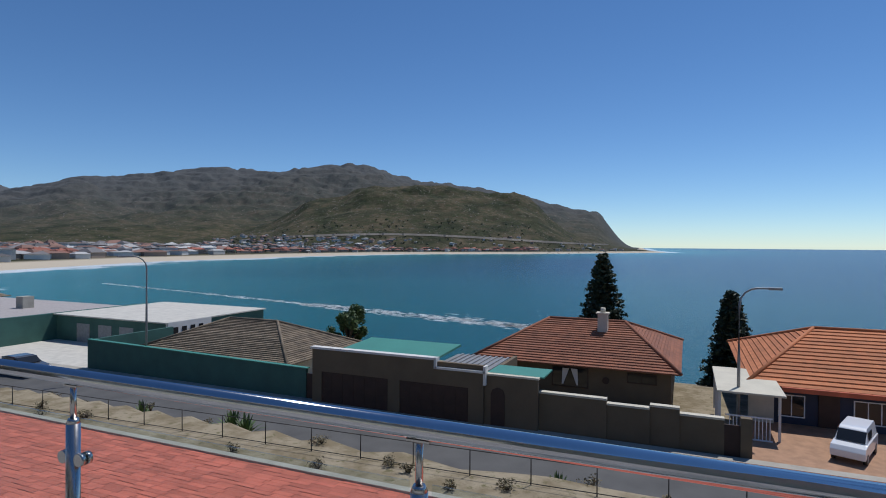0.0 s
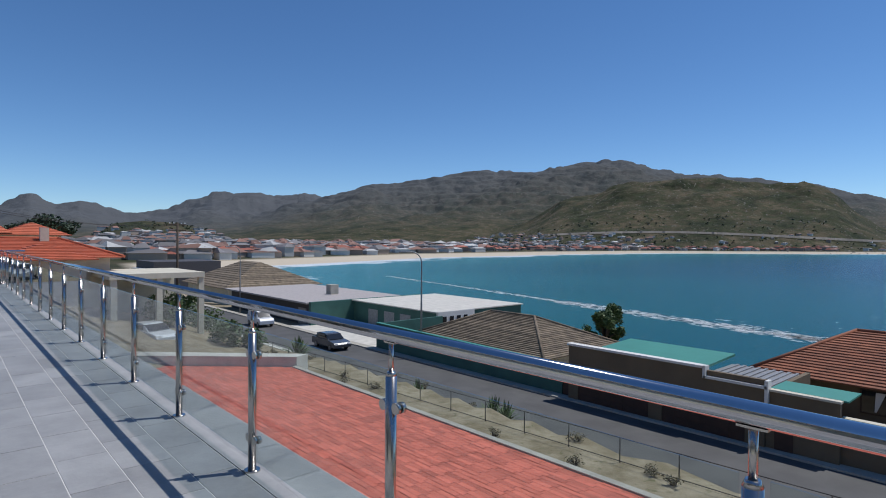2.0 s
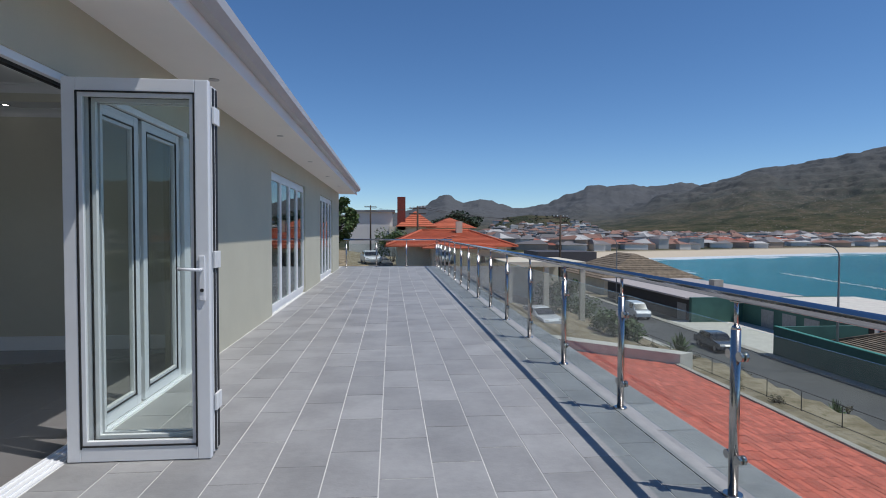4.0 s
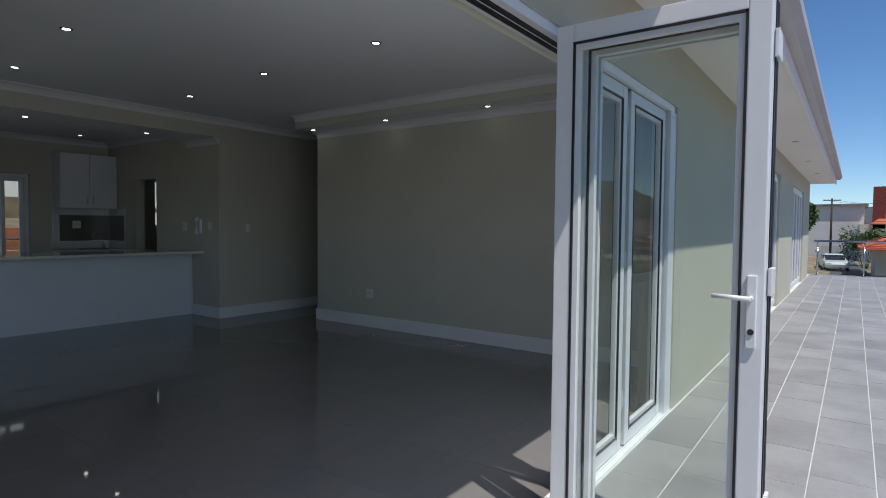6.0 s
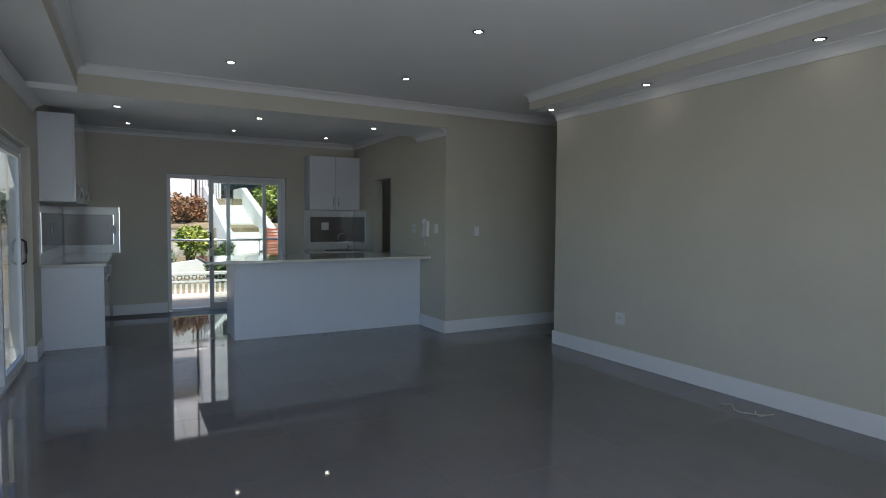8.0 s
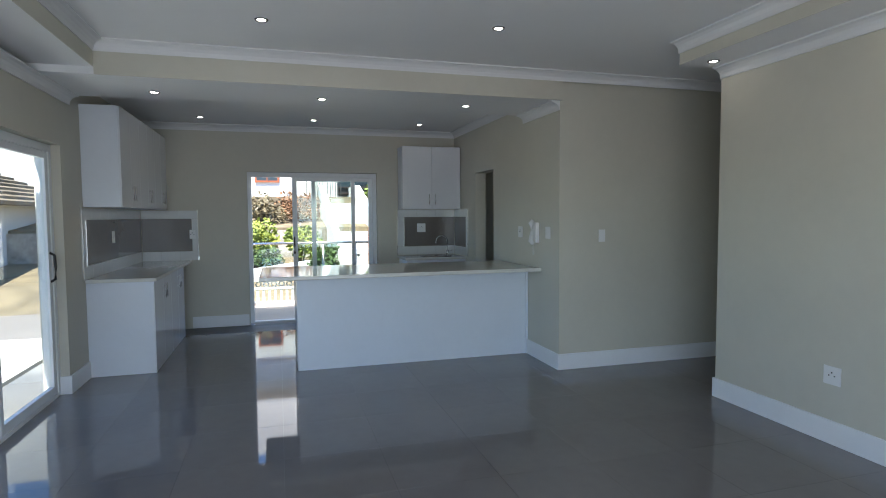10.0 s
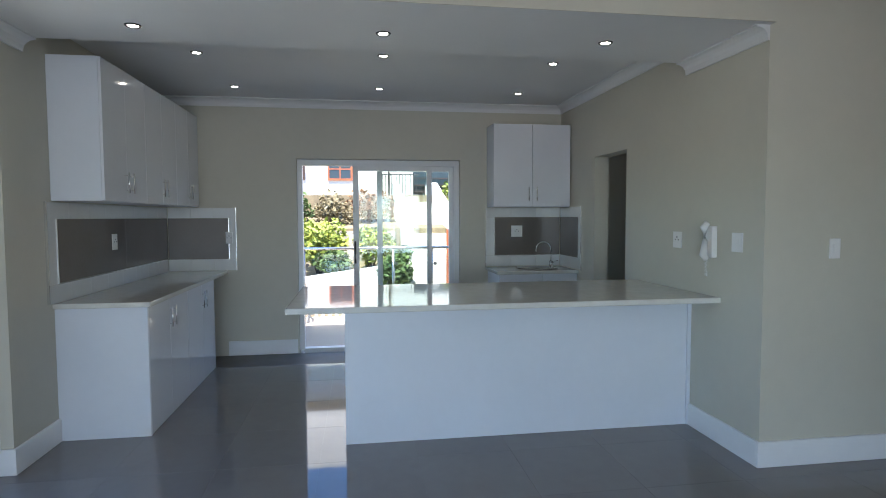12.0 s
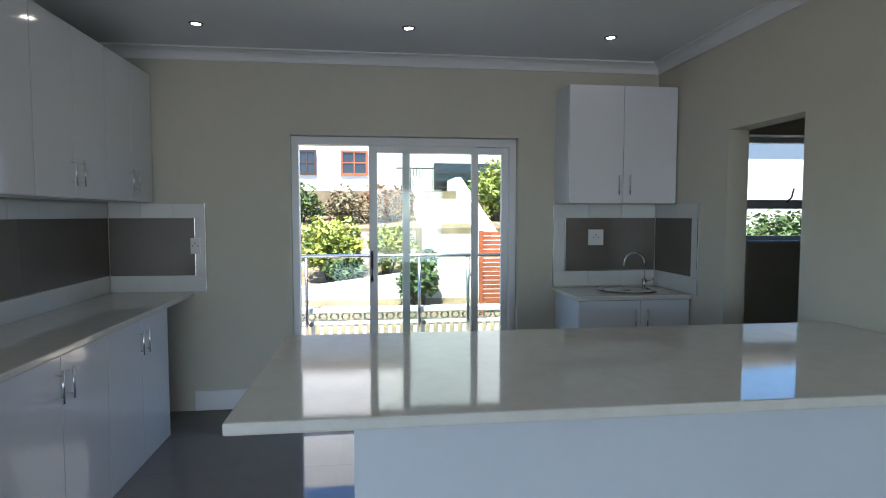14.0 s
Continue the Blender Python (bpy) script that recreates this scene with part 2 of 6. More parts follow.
def tube(bm, a, b, r0, r1=None, seg=12, caps=True):
    """A straight tapered tube from a to b."""
    a, b = Vector(a), Vector(b)
    r1 = r0 if r1 is None else r1
    q = (b - a).to_track_quat("Z", "Y")
    rings = []
    for p, r in ((a, r0), (b, r1)):
        rings.append([bm.verts.new(p + q @ Vector((math.cos(2 * math.pi * i / seg) * r, math.sin(2 * math.pi * i / seg) * r, 0))) for i in range(seg)])
    for i in range(seg):
        j = (i + 1) % seg
        f = bm.faces.new((rings[0][i], rings[0][j], rings[1][j], rings[1][i]))
        f.smooth = True
    if caps:
        bm.faces.new(rings[0][::-1])
        bm.faces.new(rings[1])
    return bm


def bend(bm, pts, r, seg=10):
    """A tube along a line of points."""
    pts = [Vector(p) for p in pts]
    rings = []
    for i, p in enumerate(pts):
        d = (pts[min(i + 1, len(pts) - 1)] - pts[max(i - 1, 0)]).normalized()
        q = d.to_track_quat("Z", "Y")
        rr = r[i] if isinstance(r, (list, tuple)) else r
        rings.append([bm.verts.new(p + q @ Vector((math.cos(2 * math.pi * k / seg) * rr, math.sin(2 * math.pi * k / seg) * rr, 0))) for k in range(seg)])
    for a, b in zip(rings, rings[1:]):
        for k in range(seg):
            f = bm.faces.new((a[k], a[(k + 1) % seg], b[(k + 1) % seg], b[k]))
            f.smooth = True
    bm.faces.new(rings[0][::-1])
    bm.faces.new(rings[-1])
    return bm


def extrude(bm, outline, axis, lo, hi):
    """A prism: an outline in the plane across axis ("x": y,z; "y": x,z; "z": x,y), from lo to hi."""
    def at(p, v):
        return {"x": (v, p[0], p[1]), "y": (p[0], v, p[1]), "z": (p[0], p[1], v)}[axis]
    a = [bm.verts.new(at(p, lo)) for p in outline]
    b = [bm.verts.new(at(p, hi)) for p in outline]
    k = len(outline)
    for i in range(k):
        bm.faces.new((a[i], a[(i + 1) % k], b[(i + 1) % k], b[i]))
    bm.faces.new(a[::-1])
    bm.faces.new(b)
    bmesh.ops.recalc_face_normals(bm, faces=bm.faces)
    return bm


def part(name, bm, material, parent=None, label=""):
    me = bpy.data.meshes.new(name)
    bm.to_mesh(me)
    bm.free()
    me.materials.append(material)
    ob = new(name, me)
    if parent:
        ob.parent = parent
    if label:
        ob["label"] = label
    return ob


def block(name, b, material, parent=None, label="", bevel=0.0):
    return part(name, box(bmesh.new(), *b, bevel), material, parent, label)


def thing(name, label, category, group=""):
    return tagged(new(name), label, category, group)


def setting(name, bm, material, label="", category=""):
    return tagged(part(name, bm, material), label, category, kind="structure")


def wall_block(name, bounds, material, label="", category="wall"):
    bm = bmesh.new()
    for b in bounds:
        box(bm, *b)
    return setting(name, bm, material, label, category)


# ---- the large structure ----
FX = -1.53          # outside of the sea-side wall
LX, LW2 = -11.2, 0.86
RIGHT, KRIGHT = 6.05, 5.2
KB = -7.82          # start of the kitchen
HEAD = 2.24
TOP = 3.2
TRAY, KCEIL = 2.84, 2.76   # ceiling heights of the living room tray and the kitchen

wall_block("wall_facade", [
    (FX - 0.25, FX, -6.0, 0.45, -0.3, TOP), (FX - 0.25, FX, 0.45, 4.9, HEAD, TOP), (FX - 0.25, FX, 4.9, 8.5, -0.3, TOP),
    (FX - 0.25, FX, 8.5, 12.0, 2.3, TOP), (FX - 0.25, FX, 12.0, 14.6, -0.3, TOP), (FX - 0.25, FX, 14.6, 17.7, 2.3, TOP),
    (FX - 0.25, FX, 17.7, 19.9, -0.3, TOP)], OUTWALL, "cream painted plaster wall facing the terrace", "wall")
wall_block("wall_far_end", [(-9.0, FX - 0.25, 19.7, 19.9, -0.3, TOP)], OUTWALL, "cream plaster gable end of the house")
wall_block("wall_living_north", [(-6.71, FX - 0.25, RIGHT, RIGHT + 0.16, 0, TOP)], WALL, "plain pale greige living room wall")
wall_block("wall_passage", [(KB - 0.15, KB, KRIGHT + 0.15, 11.0, 0, TOP)], WALL, "pale greige wall of the passage")
wall_block("wall_passage_far", [(KB, -6.71, 10.85, 11.0, 0, TOP), (-6.71, -6.56, RIGHT + 0.16, 11.0, 0, TOP)], WALL, "pale greige end wall of the passage")
wall_block("wall_kitchen_north", [
    (-9.56, KB, KRIGHT, KRIGHT + 0.15, 0, TOP), (-10.24, -9.56, KRIGHT, KRIGHT + 0.15, 2.085, TOP), (LX, -10.24, KRIGHT, KRIGHT + 0.15, 0, TOP)],
    WALL, "pale greige kitchen wall with a doorway to the scullery")
wall_block("wall_kitchen_back", [
    (LX - 0.24, LX, 0.66, 2.2, -0.1, TOP), (LX - 0.24, LX, 2.2, 4.01, 2.135, TOP), (LX - 0.24, LX, 4.01, 6.02, -0.1, TOP),
    (LX - 0.24, LX, 6.02, 7.0, -0.1, 1.28), (LX - 0.24, LX, 6.02, 7.0, 2.2, TOP), (LX - 0.24, LX, 7.0, 8.0, -0.1, TOP)],
    WALL, "pale greige kitchen back wall with a sliding door")
wall_block("wall_scullery", [(LX, KB - 0.15, 7.6, 7.75, 0, TOP)], WALL, "dim greige scullery wall")
wall_block("wall_south", [
    (LX, -8.4, 0.66, LW2, -0.1, TOP), (-8.4, -6.2, 0.66, LW2, 2.12, TOP), (-6.2, -5.9, 0.66, LW2, -0.1, TOP),
    (-6.05, -5.9, 0.2, 0.66, -0.1, TOP), (-5.9, FX - 0.25, 0.05, 0.2, -0.1, TOP)], WALL, "pale greige wall with a glazed sliding door")

setting("floor", box(bmesh.new(), LX, FX - 0.12, 0.2, 11.0, -0.25, -0.0035), GROUTDARK, "polished grey porcelain tile floor", "floor")

# ceilings at three heights with bulkheads between them
bm = bmesh.new()
box(bm, -7.77, -2.4, 1.3, 5.65, TRAY, 3.0)
box(bm, -7.77, -6.71, 5.65, 11.0, TRAY, 3.0)
box(bm, LX, -8.65, LW2, 8.0, KCEIL, 3.0)
box(bm, -8.65, KB - 0.15, KRIGHT + 0.15, 8.0, KCEIL, 3.0)
setting("ceiling", bm, CEIL, "smooth white plasterboard ceiling with a raised tray", "ceiling")
wall_block("bulkhead_kitchen", [(-8.65, -7.77, LW2, KRIGHT, 2.585, 3.0)], CEIL, "white dropped bulkhead over the breakfast counter", "bulkhead")
wall_block("bulkhead_north", [(-6.71, FX - 0.25, 5.65, RIGHT, 2.67, 3.0)], CEIL, "white dropped bulkhead along the living room wall", "bulkhead")
wall_block("bulkhead_south", [(-7.77, FX - 0.25, 0.2, 1.3, 2.64, 3.0)], CEIL, "white dropped bulkhead along the side wall", "bulkhead")
wall_block("bulkhead_front", [(-2.4, FX - 0.25, 1.3, 5.65, 2.66, 3.0)], CEIL, "white dropped bulkhead over the folding doors", "bulkhead")
wall_block("bulkhead_faces", [(-7.769, -7.764, 1.305, KRIGHT, 2.583, TRAY - 0.08), (-7.76, -2.4, 1.3005, 1.305, 2.638, TRAY - 0.08), (-6.7, -2.4, 5.645, 5.6495, 2.668, TRAY - 0.08)], WALL, "greige painted upright faces of the bulkheads", "bulkhead")
wall_block("roof_slab", [(-5.85, FX - 0.0, -6.0, 20.4, 3.2, 3.3), (-11.5, -5.85, 0.6, 20.4, 3.2, 3.3)], SOFFIT, "flat slab under the roof covering", "roof")


def cornice(x0, y0, x1, y1, z, side, size=0.085):
    """A coved cornice along a wall, in profile a quarter hollow; side is the way into the room."""
    d = Vector((x1 - x0, y1 - y0, 0))
    s = Vector((side[0], side[1], 0))
    prof = [(0, 0), (size, 0), (size, -0.012)] + [(size - math.sin(a) * (size - 0.012), -0.012 - (1 - math.cos(a)) * (size - 0.024)) for a in (0.4, 0.8, 1.2, 1.57)] + [(0.012, -size), (0, -size)]
    bm = bmesh.new()
    rows = []
    for base in (Vector((x0, y0, z)), Vector((x1, y1, z))):
        rows.append([bm.verts.new(base + s * p[0] + Vector((0, 0, p[1]))) for p in prof])
    k = len(prof)
    for i in range(k):
        bm.faces.new((rows[0][i], rows[0][(i + 1) % k], rows[1][(i + 1) % k], rows[1][i]))
    bm.faces.new(rows[0])
    bm.faces.new(rows[1][::-1])
    bmesh.ops.recalc_face_normals(bm, faces=bm.faces)
    return setting("cornice", bm, CEIL, "white coved plaster cornice", "cornice")


cornice(-7.77, 1.3, -7.77, 11.0, TRAY, (1, 0))
cornice(-7.77, 1.3, -2.4, 1.3, TRAY, (0, 1))
cornice(-6.71, 5.65, -2.4, 5.65, TRAY, (0, -1))
cornice(-6.71, RIGHT, FX - 0.25, RIGHT, 2.67, (0, -1))
cornice(LX, LW2, LX, KRIGHT, KCEIL, (1, 0))
cornice(LX, KRIGHT, -8.65, KRIGHT, KCEIL, (0, -1))
cornice(-8.65, KRIGHT, KB, KRIGHT, 2.585, (0, -1))
cornice(-8.65, LW2, -6.0, LW2, 2.585, (0, 1))


def skirting(x0, x1, y0, y1):
    bm = bmesh.new()
    box(bm, x0, x1, y0, y1, 0.0, 0.155, 0.004)
    return setting("baseboard", bm, WHITE, "white painted skirting board", "baseboard")


skirting(-6.725, -1.8, RIGHT - 0.018, RIGHT)
skirting(-6.728, -6.71, RIGHT, RIGHT + 0.16)
skirting(KB, KB + 0.018, KRIGHT - 0.018, 10.8)
skirting(-8.53, KB, KRIGHT - 0.018, KRIGHT)
skirting(LX, LX + 0.018, 4.02, 4.3)
skirting(LX, LX + 0.018, 1.46, 2.19)
skirting(-8.9, -8.4, LW2, LW2 + 0.018)
skirting(-8.4, -8.382, 0.76, LW2 + 0.018)
skirting(-10.6, -10.25, KRIGHT - 0.018, KRIGHT)


# ---- terrace ----
setting("terrace_slab", box(bmesh.new(), FX - 0.12, 2.42, -6.0, 21.1, -0.35, -0.0025), GROUT, "concrete terrace slab with pale joints", "terrace")
wall_block("terrace_wall", [(2.1, 2.4, -6.0, 21.1, -6.6, -0.36)], OUTWALL, "plastered wall under the terrace edge")
bm = box(bmesh.new(), 2.03, 2.13, -6.0, 21.1, -0.002, 0.0045, 0.002)
setting("kerb_strip", bm, mat("pale_concrete", (0.33, 0.33, 0.33), 0.8, vary=0.1, bump=0.1), "pale cement strip under the glass balustrade", "kerb")
wall_block("wall_behind_terrace", [(FX, 2.4, -6.2, -6.0, -0.3, 2.6)], OUTWALL, "cream plaster wall closing the terrace")

# eave: flat soffit, fascia board and gutter
setting("soffit", box(bmesh.new(), FX, -0.95, -6.0, 20.4, 2.68, 2.72), SOFFIT, "white boarded eave soffit", "eave")
setting("fascia", box(bmesh.new(), -0.95, -0.92, -6.0, 20.4, 2.65, 2.9, 0.004), SOFFIT, "white fascia board", "eave")
bm = bmesh.new()
extrude(bm, [(-0.92, 2.78), (-0.84, 2.78), (-0.79, 2.84), (-0.79, 2.92), (-0.81, 2.925), (-0.92, 2.925)], "y", -6.0, 20.45)
setting("gutter", bm, GUTTER, "grey metal gutter along the eave", "gutter")
bm = bmesh.new()
extrude(bm, [(-0.93, 2.9), (-0.84, 2.93), (-3.4, 3.35), (-5.85, 3.35), (-5.85, 3.305), (FX, 3.305)], "y", -6.0, 20.4)
box(bm, -11.6, -5.85, 0.5, 20.4, 3.305, 3.36)
setting("roof", bm, GUTTER, "low grey sheet roof", "roof")
bm = bmesh.new()
for y in (-2.0, 1.2, 4.6, 7.6, 10.6, 13.6, 16.6):
    tube(bm, (-1.22, y, 2.672), (-1.22, y, 2.682), 0.045, seg=16)
setting("soffit_spot_rims", bm, GUTTER, "row of small recessed spotlights in the soffit", "spotlight")


def leaf(width, height, handle=False):
    """A glazed folding-door leaf that stands in x from 0 to width, thin in y, on z = 0."""
    e = thing("door_leaf", "white aluminium glazed folding door leaf, standing open", "door", "folding doors")
    w, t = 0.075, 0.045
    block("stile", (0, w, -t / 2, t / 2, 0, height), ALU, e, bevel=0.005)
    block("stile", (width - w, width, -t / 2, t / 2, 0, height), ALU, e, bevel=0.005)
    block("rail", (w, width - w, -t / 2 + 0.001, t / 2 - 0.001, 0, w + 0.01), ALU, e, bevel=0.004)
    block("rail", (w, width - w, -t / 2 + 0.001, t / 2 - 0.001, height - w, height), ALU, e, bevel=0.004)
    for a in ((w, w + 0.008, w, height - w), (width - w - 0.008, width - w, w, height - w), (w, width - w, w + 0.01, w + 0.018), (w, width - w, height - w - 0.008, height - w)):
        block("seal", (a[0], a[1], -t / 2 - 0.003, t / 2 + 0.003, a[2], a[3]), RUBBER, e, "black rubber glazing seal")
    bead = bmesh.new()
    for a in ((w + 0.008, w + 0.03, w + 0.018, height - w - 0.008), (width - w - 0.03, width - w - 0.008, w + 0.018, height - w - 0.008), (w + 0.03, width - w - 0.03, w + 0.018, w + 0.04), (w + 0.03, width - w - 0.03, height - w - 0.03, height - w - 0.008)):
        box(bead, a[0], a[1], -0.014, 0.014, a[2], a[3])
    part("glazing_bead", bead, ALU, e)
    if handle:
        g = block("pane", (w + 0.03, width - w - 0.03, -0.003, 0.003, w + 0.04, height - w - 0.03), TINTGLASS, e)
    else:
        sheet = bmesh.new()
        sheet.faces.new([sheet.verts.new(p) for p in ((w + 0.03, 0, w + 0.04), (width - w - 0.03, 0, w + 0.04), (width - w - 0.03, 0, height - w - 0.03), (w + 0.03, 0, height - w - 0.03))])
        g = part("pane", sheet, TINTGLASS, e)
    g.visible_shadow = False
    if not handle:
        block("edge_gasket", (width + 0.0005, width + 0.004, -0.017, 0.017, 0.01, height - 0.01), RUBBER, e, "black rubber edge gasket")
        for z in (0.25, 1.1, 1.95):
            block("hinge", (width + 0.001, width + 0.016, -0.025, 0.025, z, z + 0.1), PLASTIC, e, "white hinge block", bevel=0.003)
    if handle:
        h = block("handle_plate", (width - 0.055, width - 0.022, -t / 2 - 0.012, -t / 2, 0.93, 1.19), ALU, e, "white lever handle plate", bevel=0.004)
        b2 = bmesh.new()
        tube(b2, (width - 0.04, -t / 2 - 0.01, 1.11), (width - 0.04, -t / 2 - 0.05, 1.11), 0.009)
        tube(b2, (width - 0.035, -t / 2 - 0.05, 1.11), (width - 0.16, -t / 2 - 0.05, 1.115), 0.009)
        part("lever", b2, ALU, h)
        b2 = bmesh.new()
        tube(b2, (width - 0.038, -t / 2 - 0.011, 0.99), (width - 0.038, -t / 2 - 0.016, 0.99), 0.011)
        part("keyhole", b2, DARKPLASTIC, h)
    return e


LEAF = leaf(0.8, 2.2, True)
LEAF.matrix_basis = pose(FX + 0.025, 2.775, 0.005)
plain = leaf(0.76, 2.17)
plain.matrix_basis = pose(FX + 0.065, 2.845, 0.018)
for y in (2.9,):
    copy_thing(plain, pose(FX + 0.065, y, 0.018))
# closed pair of leaves beyond the folded stack
for y in (3.12, 3.95):
    ob = copy_thing(plain, pose(FX - 0.06, y, 0.018, 0, 0, 90))
    tagged(ob, "closed white aluminium glazed folding door leaf", "door")

# frame and bottom track of the folding doors
bm = bmesh.new()
box(bm, FX - 0.14, FX - 0.01, 0.45, 4.84, HEAD - 0.045, HEAD - 0.001)
box(bm, FX - 0.14, FX - 0.01, 4.75, 4.899, 0.01, HEAD - 0.046)
box(bm, FX - 0.14, FX - 0.01, 0.451, 0.53, 0.01, HEAD - 0.046)
setting("folding_door_frame", bm, ALU, "white aluminium folding door frame", "door frame")
bm = bmesh.new()
box(bm, FX - 0.1, FX - 0.085, 0.53, 4.75, HEAD - 0.058, HEAD - 0.045)
box(bm, FX - 0.06, FX - 0.045, 0.53, 4.75, HEAD - 0.058, HEAD - 0.045)
setting("head_track", bm, RUBBER, "black head track of the folding doors", "track")
bm = bmesh.new()
box(bm, FX - 0.145, FX + 0.0, 0.45, 4.9, -0.011, 0.006)
for x in (FX - 0.13, FX - 0.085, FX - 0.04):
    box(bm, x, x + 0.012, 0.45, 4.9, 0.006, 0.014)
setting("floor_track", bm, ALU, "white aluminium floor track of the folding doors", "track")


def fixed_window(name, y0, y1, n, top):
    """A row of glazed door leaves in the terrace wall."""
    e = tagged(new(name), "white aluminium glazed doors closed onto the terrace", "glazed doors", kind="structure")
    x = FX - 0.05
    f = bmesh.new()
    box(f, x - 0.05, x, y0 + 0.002, y0 + 0.06, 0.02, top - 0.005)
    box(f, x - 0.05, x, y1 - 0.06, y1 - 0.002, 0.02, top - 0.005)
    box(f, x - 0.051, x + 0.001, y0 + 0.06, y1 - 0.06, top - 0.065, top - 0.004)
    box(f, x - 0.051, x + 0.001, y0 + 0.06, y1 - 0.06, 0.0, 0.06)
    part("window_frame", f, ALU, e)
    w = (y1 - y0 - 0.12) / n
    for i in range(n):
        a, b = y0 + 0.06 + i * w, y0 + 0.06 + (i + 1) * w
        s = bmesh.new()
        box(s, x - 0.03, x + 0.02, a + 0.002, a + 0.07, 0.062, top - 0.068, 0.003)
        box(s, x - 0.03, x + 0.02, b - 0.07, b - 0.002, 0.062, top - 0.068, 0.003)
        box(s, x - 0.03, x + 0.019, a + 0.07, b - 0.07, 0.062, 0.14)
        box(s, x - 0.03, x + 0.019, a + 0.07, b - 0.07, top - 0.14, top - 0.068)
        sash = part("sash", s, ALU, e)
        g = block("pane", (x - 0.008, x - 0.002, a + 0.07, b - 0.07, 0.14, top - 0.14), GREENGLASS, sash)
        g.visible_shadow = False
    return e


fixed_window("window_1", 8.5, 12.0, 4, 2.3)
fixed_window("window_2", 14.6, 17.7, 4, 2.3)
wall_block("room_behind_windows", [(-6.0, -5.9, RIGHT + 0.2, 19.7, -0.1, TOP), (-5.9, FX - 0.25, 13.2, 13.35, -0.1, TOP)], WALL, "dim inner wall of the bedrooms")
wall_block("bedroom_floor", [(-5.9, FX - 0.12, RIGHT + 0.17, 19.7, -0.2, -0.003)], FLOOR, "dark bedroom floor", "floor")
wall_block("bedroom_ceiling", [(-5.9, FX - 0.25, RIGHT + 0.17, 19.7, 2.75, 2.9)], CEIL, "white bedroom ceiling", "ceiling")

# ---- glass balustrade ----
RX = 2.077


def balustrade(name, n, step, label):
    """A balustrade along +y from the origin: n posts, panes between them and a round handrail."""
    e = thing(name, label, "balustrade")
    length = (n - 1) * step
    part("handrail", tube(bmesh.new(), (0, -0.6, 1.022), (0, length + 0.1, 1.022), 0.029, seg=20), RAILSTEEL, e, "polished round stainless handrail")
    for i in range(n):
        y = i * step
        b = bmesh.new()
        tube(b, (0, y, 0.004), (0, y, 0.85), 0.0245, seg=16)
        tube(b, (0, y, 0.85), (0, y, 0.868), 0.0245, 0.017, seg=16)
        p = part("post", b, STEEL, e)
        part("rod", tube(bmesh.new(), (0, y, 0.86), (0, y, 0.99), 0.011, seg=10), STEEL, p)
        block("saddle", (-0.014, 0.014, y - 0.035, y + 0.035, 0.988, 0.994), STEEL, p)
        part("base_flange", tube(bmesh.new(), (0, y, 0.004), (0, y, 0.014), 0.05, 0.047, seg=18), STEEL, p)
        for z in (0.2, 0.72):
            for s in (-1, 1):
                b = bmesh.new()
                tube(b, (0.012, y + s * 0.045, z), (0.03, y + s * 0.045, z), 0.024, seg=14)
                tube(b, (-0.014, y + s * 0.045, z), (0.004, y + s * 0.045, z), 0.024, seg=14)
                box(b, -0.008, 0.012, min(y + s * 0.02, y + s * 0.045), max(y + s * 0.02, y + s * 0.045), z - 0.012, z + 0.012)
                part("glass_clamp", b, STEEL, p)
        if i < n - 1:
            g = block("glass_panel", (0.005, 0.013, y + 0.035, y + step - 0.035, 0.07, 0.87), BALGLASS, e, "clear toughened glass panel")
    return e


BALGLASS = glass_mat("balustrade_glass", (0.9, 0.94, 0.93), 1.45)
rail = balustrade("glass_balustrade", 18, 1.43, "stainless steel and glass balustrade along the terrace edge")
rail.matrix_basis = pose(RX, 3.49 - 5 * 1.43, 0)
rail2 = balustrade("glass_balustrade", 4, 1.12, "stainless steel and glass balustrade across the terrace end")
rail2.matrix_basis = pose(RX - 0.05, 20.75, -0.008, 0, 0, 90)

# ---- recessed downlights ----


def downlight(x, y, z):
    e = thing("downlight", "small lit recessed ceiling downlight with a white rim", "downlight", "ceiling downlights")
    b = bmesh.new()
    seg = 20
    prev = None
    for r, h in ((0.03, 0.0), (0.034, -0.006), (0.042, -0.006), (0.046, 0.0)):
        ring = [b.verts.new((math.cos(2 * math.pi * i / seg) * r, math.sin(2 * math.pi * i / seg) * r, h)) for i in range(seg)]
        if prev:
            for i in range(seg):
                b.faces.new((prev[i], ring[i], ring[(i + 1) % seg], prev[(i + 1) % seg]))
        prev = ring
    # shadow on the rim is painted: dark plastic instead of white
    part("rim", b, DARKPLASTIC, e, "rim with its shadow put in as dark colour")
    part("lens", tube(bmesh.new(), (0, 0, -0.004), (0, 0, 0.0), 0.027, seg=20), LAMP, e, "glowing lens")
    e.matrix_basis = pose(x, y, z)
    return e


for x, y, z in ((-7.0, 2.53, TRAY), (-5.38, 2.36, TRAY), (-3.7, 2.28, TRAY), (-6.75, 4.15, TRAY), (-5.2, 4.02, TRAY), (-3.65, 3.95, TRAY),
                (-3.74, 5.83, 2.67), (-5.22, 5.83, 2.67), (-6.55, 5.83, 2.67),
                (-8.33, 1.61, 2.585), (-8.28, 3.02, 2.585), (-8.27, 4.41, 2.585), (-10.61, 1.7, KCEIL), (-10.53, 3.08, KCEIL), (-10.56, 4.5, KCEIL), (-9.48, 1.65, KCEIL), (-9.38, 3.07, KCEIL), (-9.42, 4.47, KCEIL)):
    downlight(x, y, z)


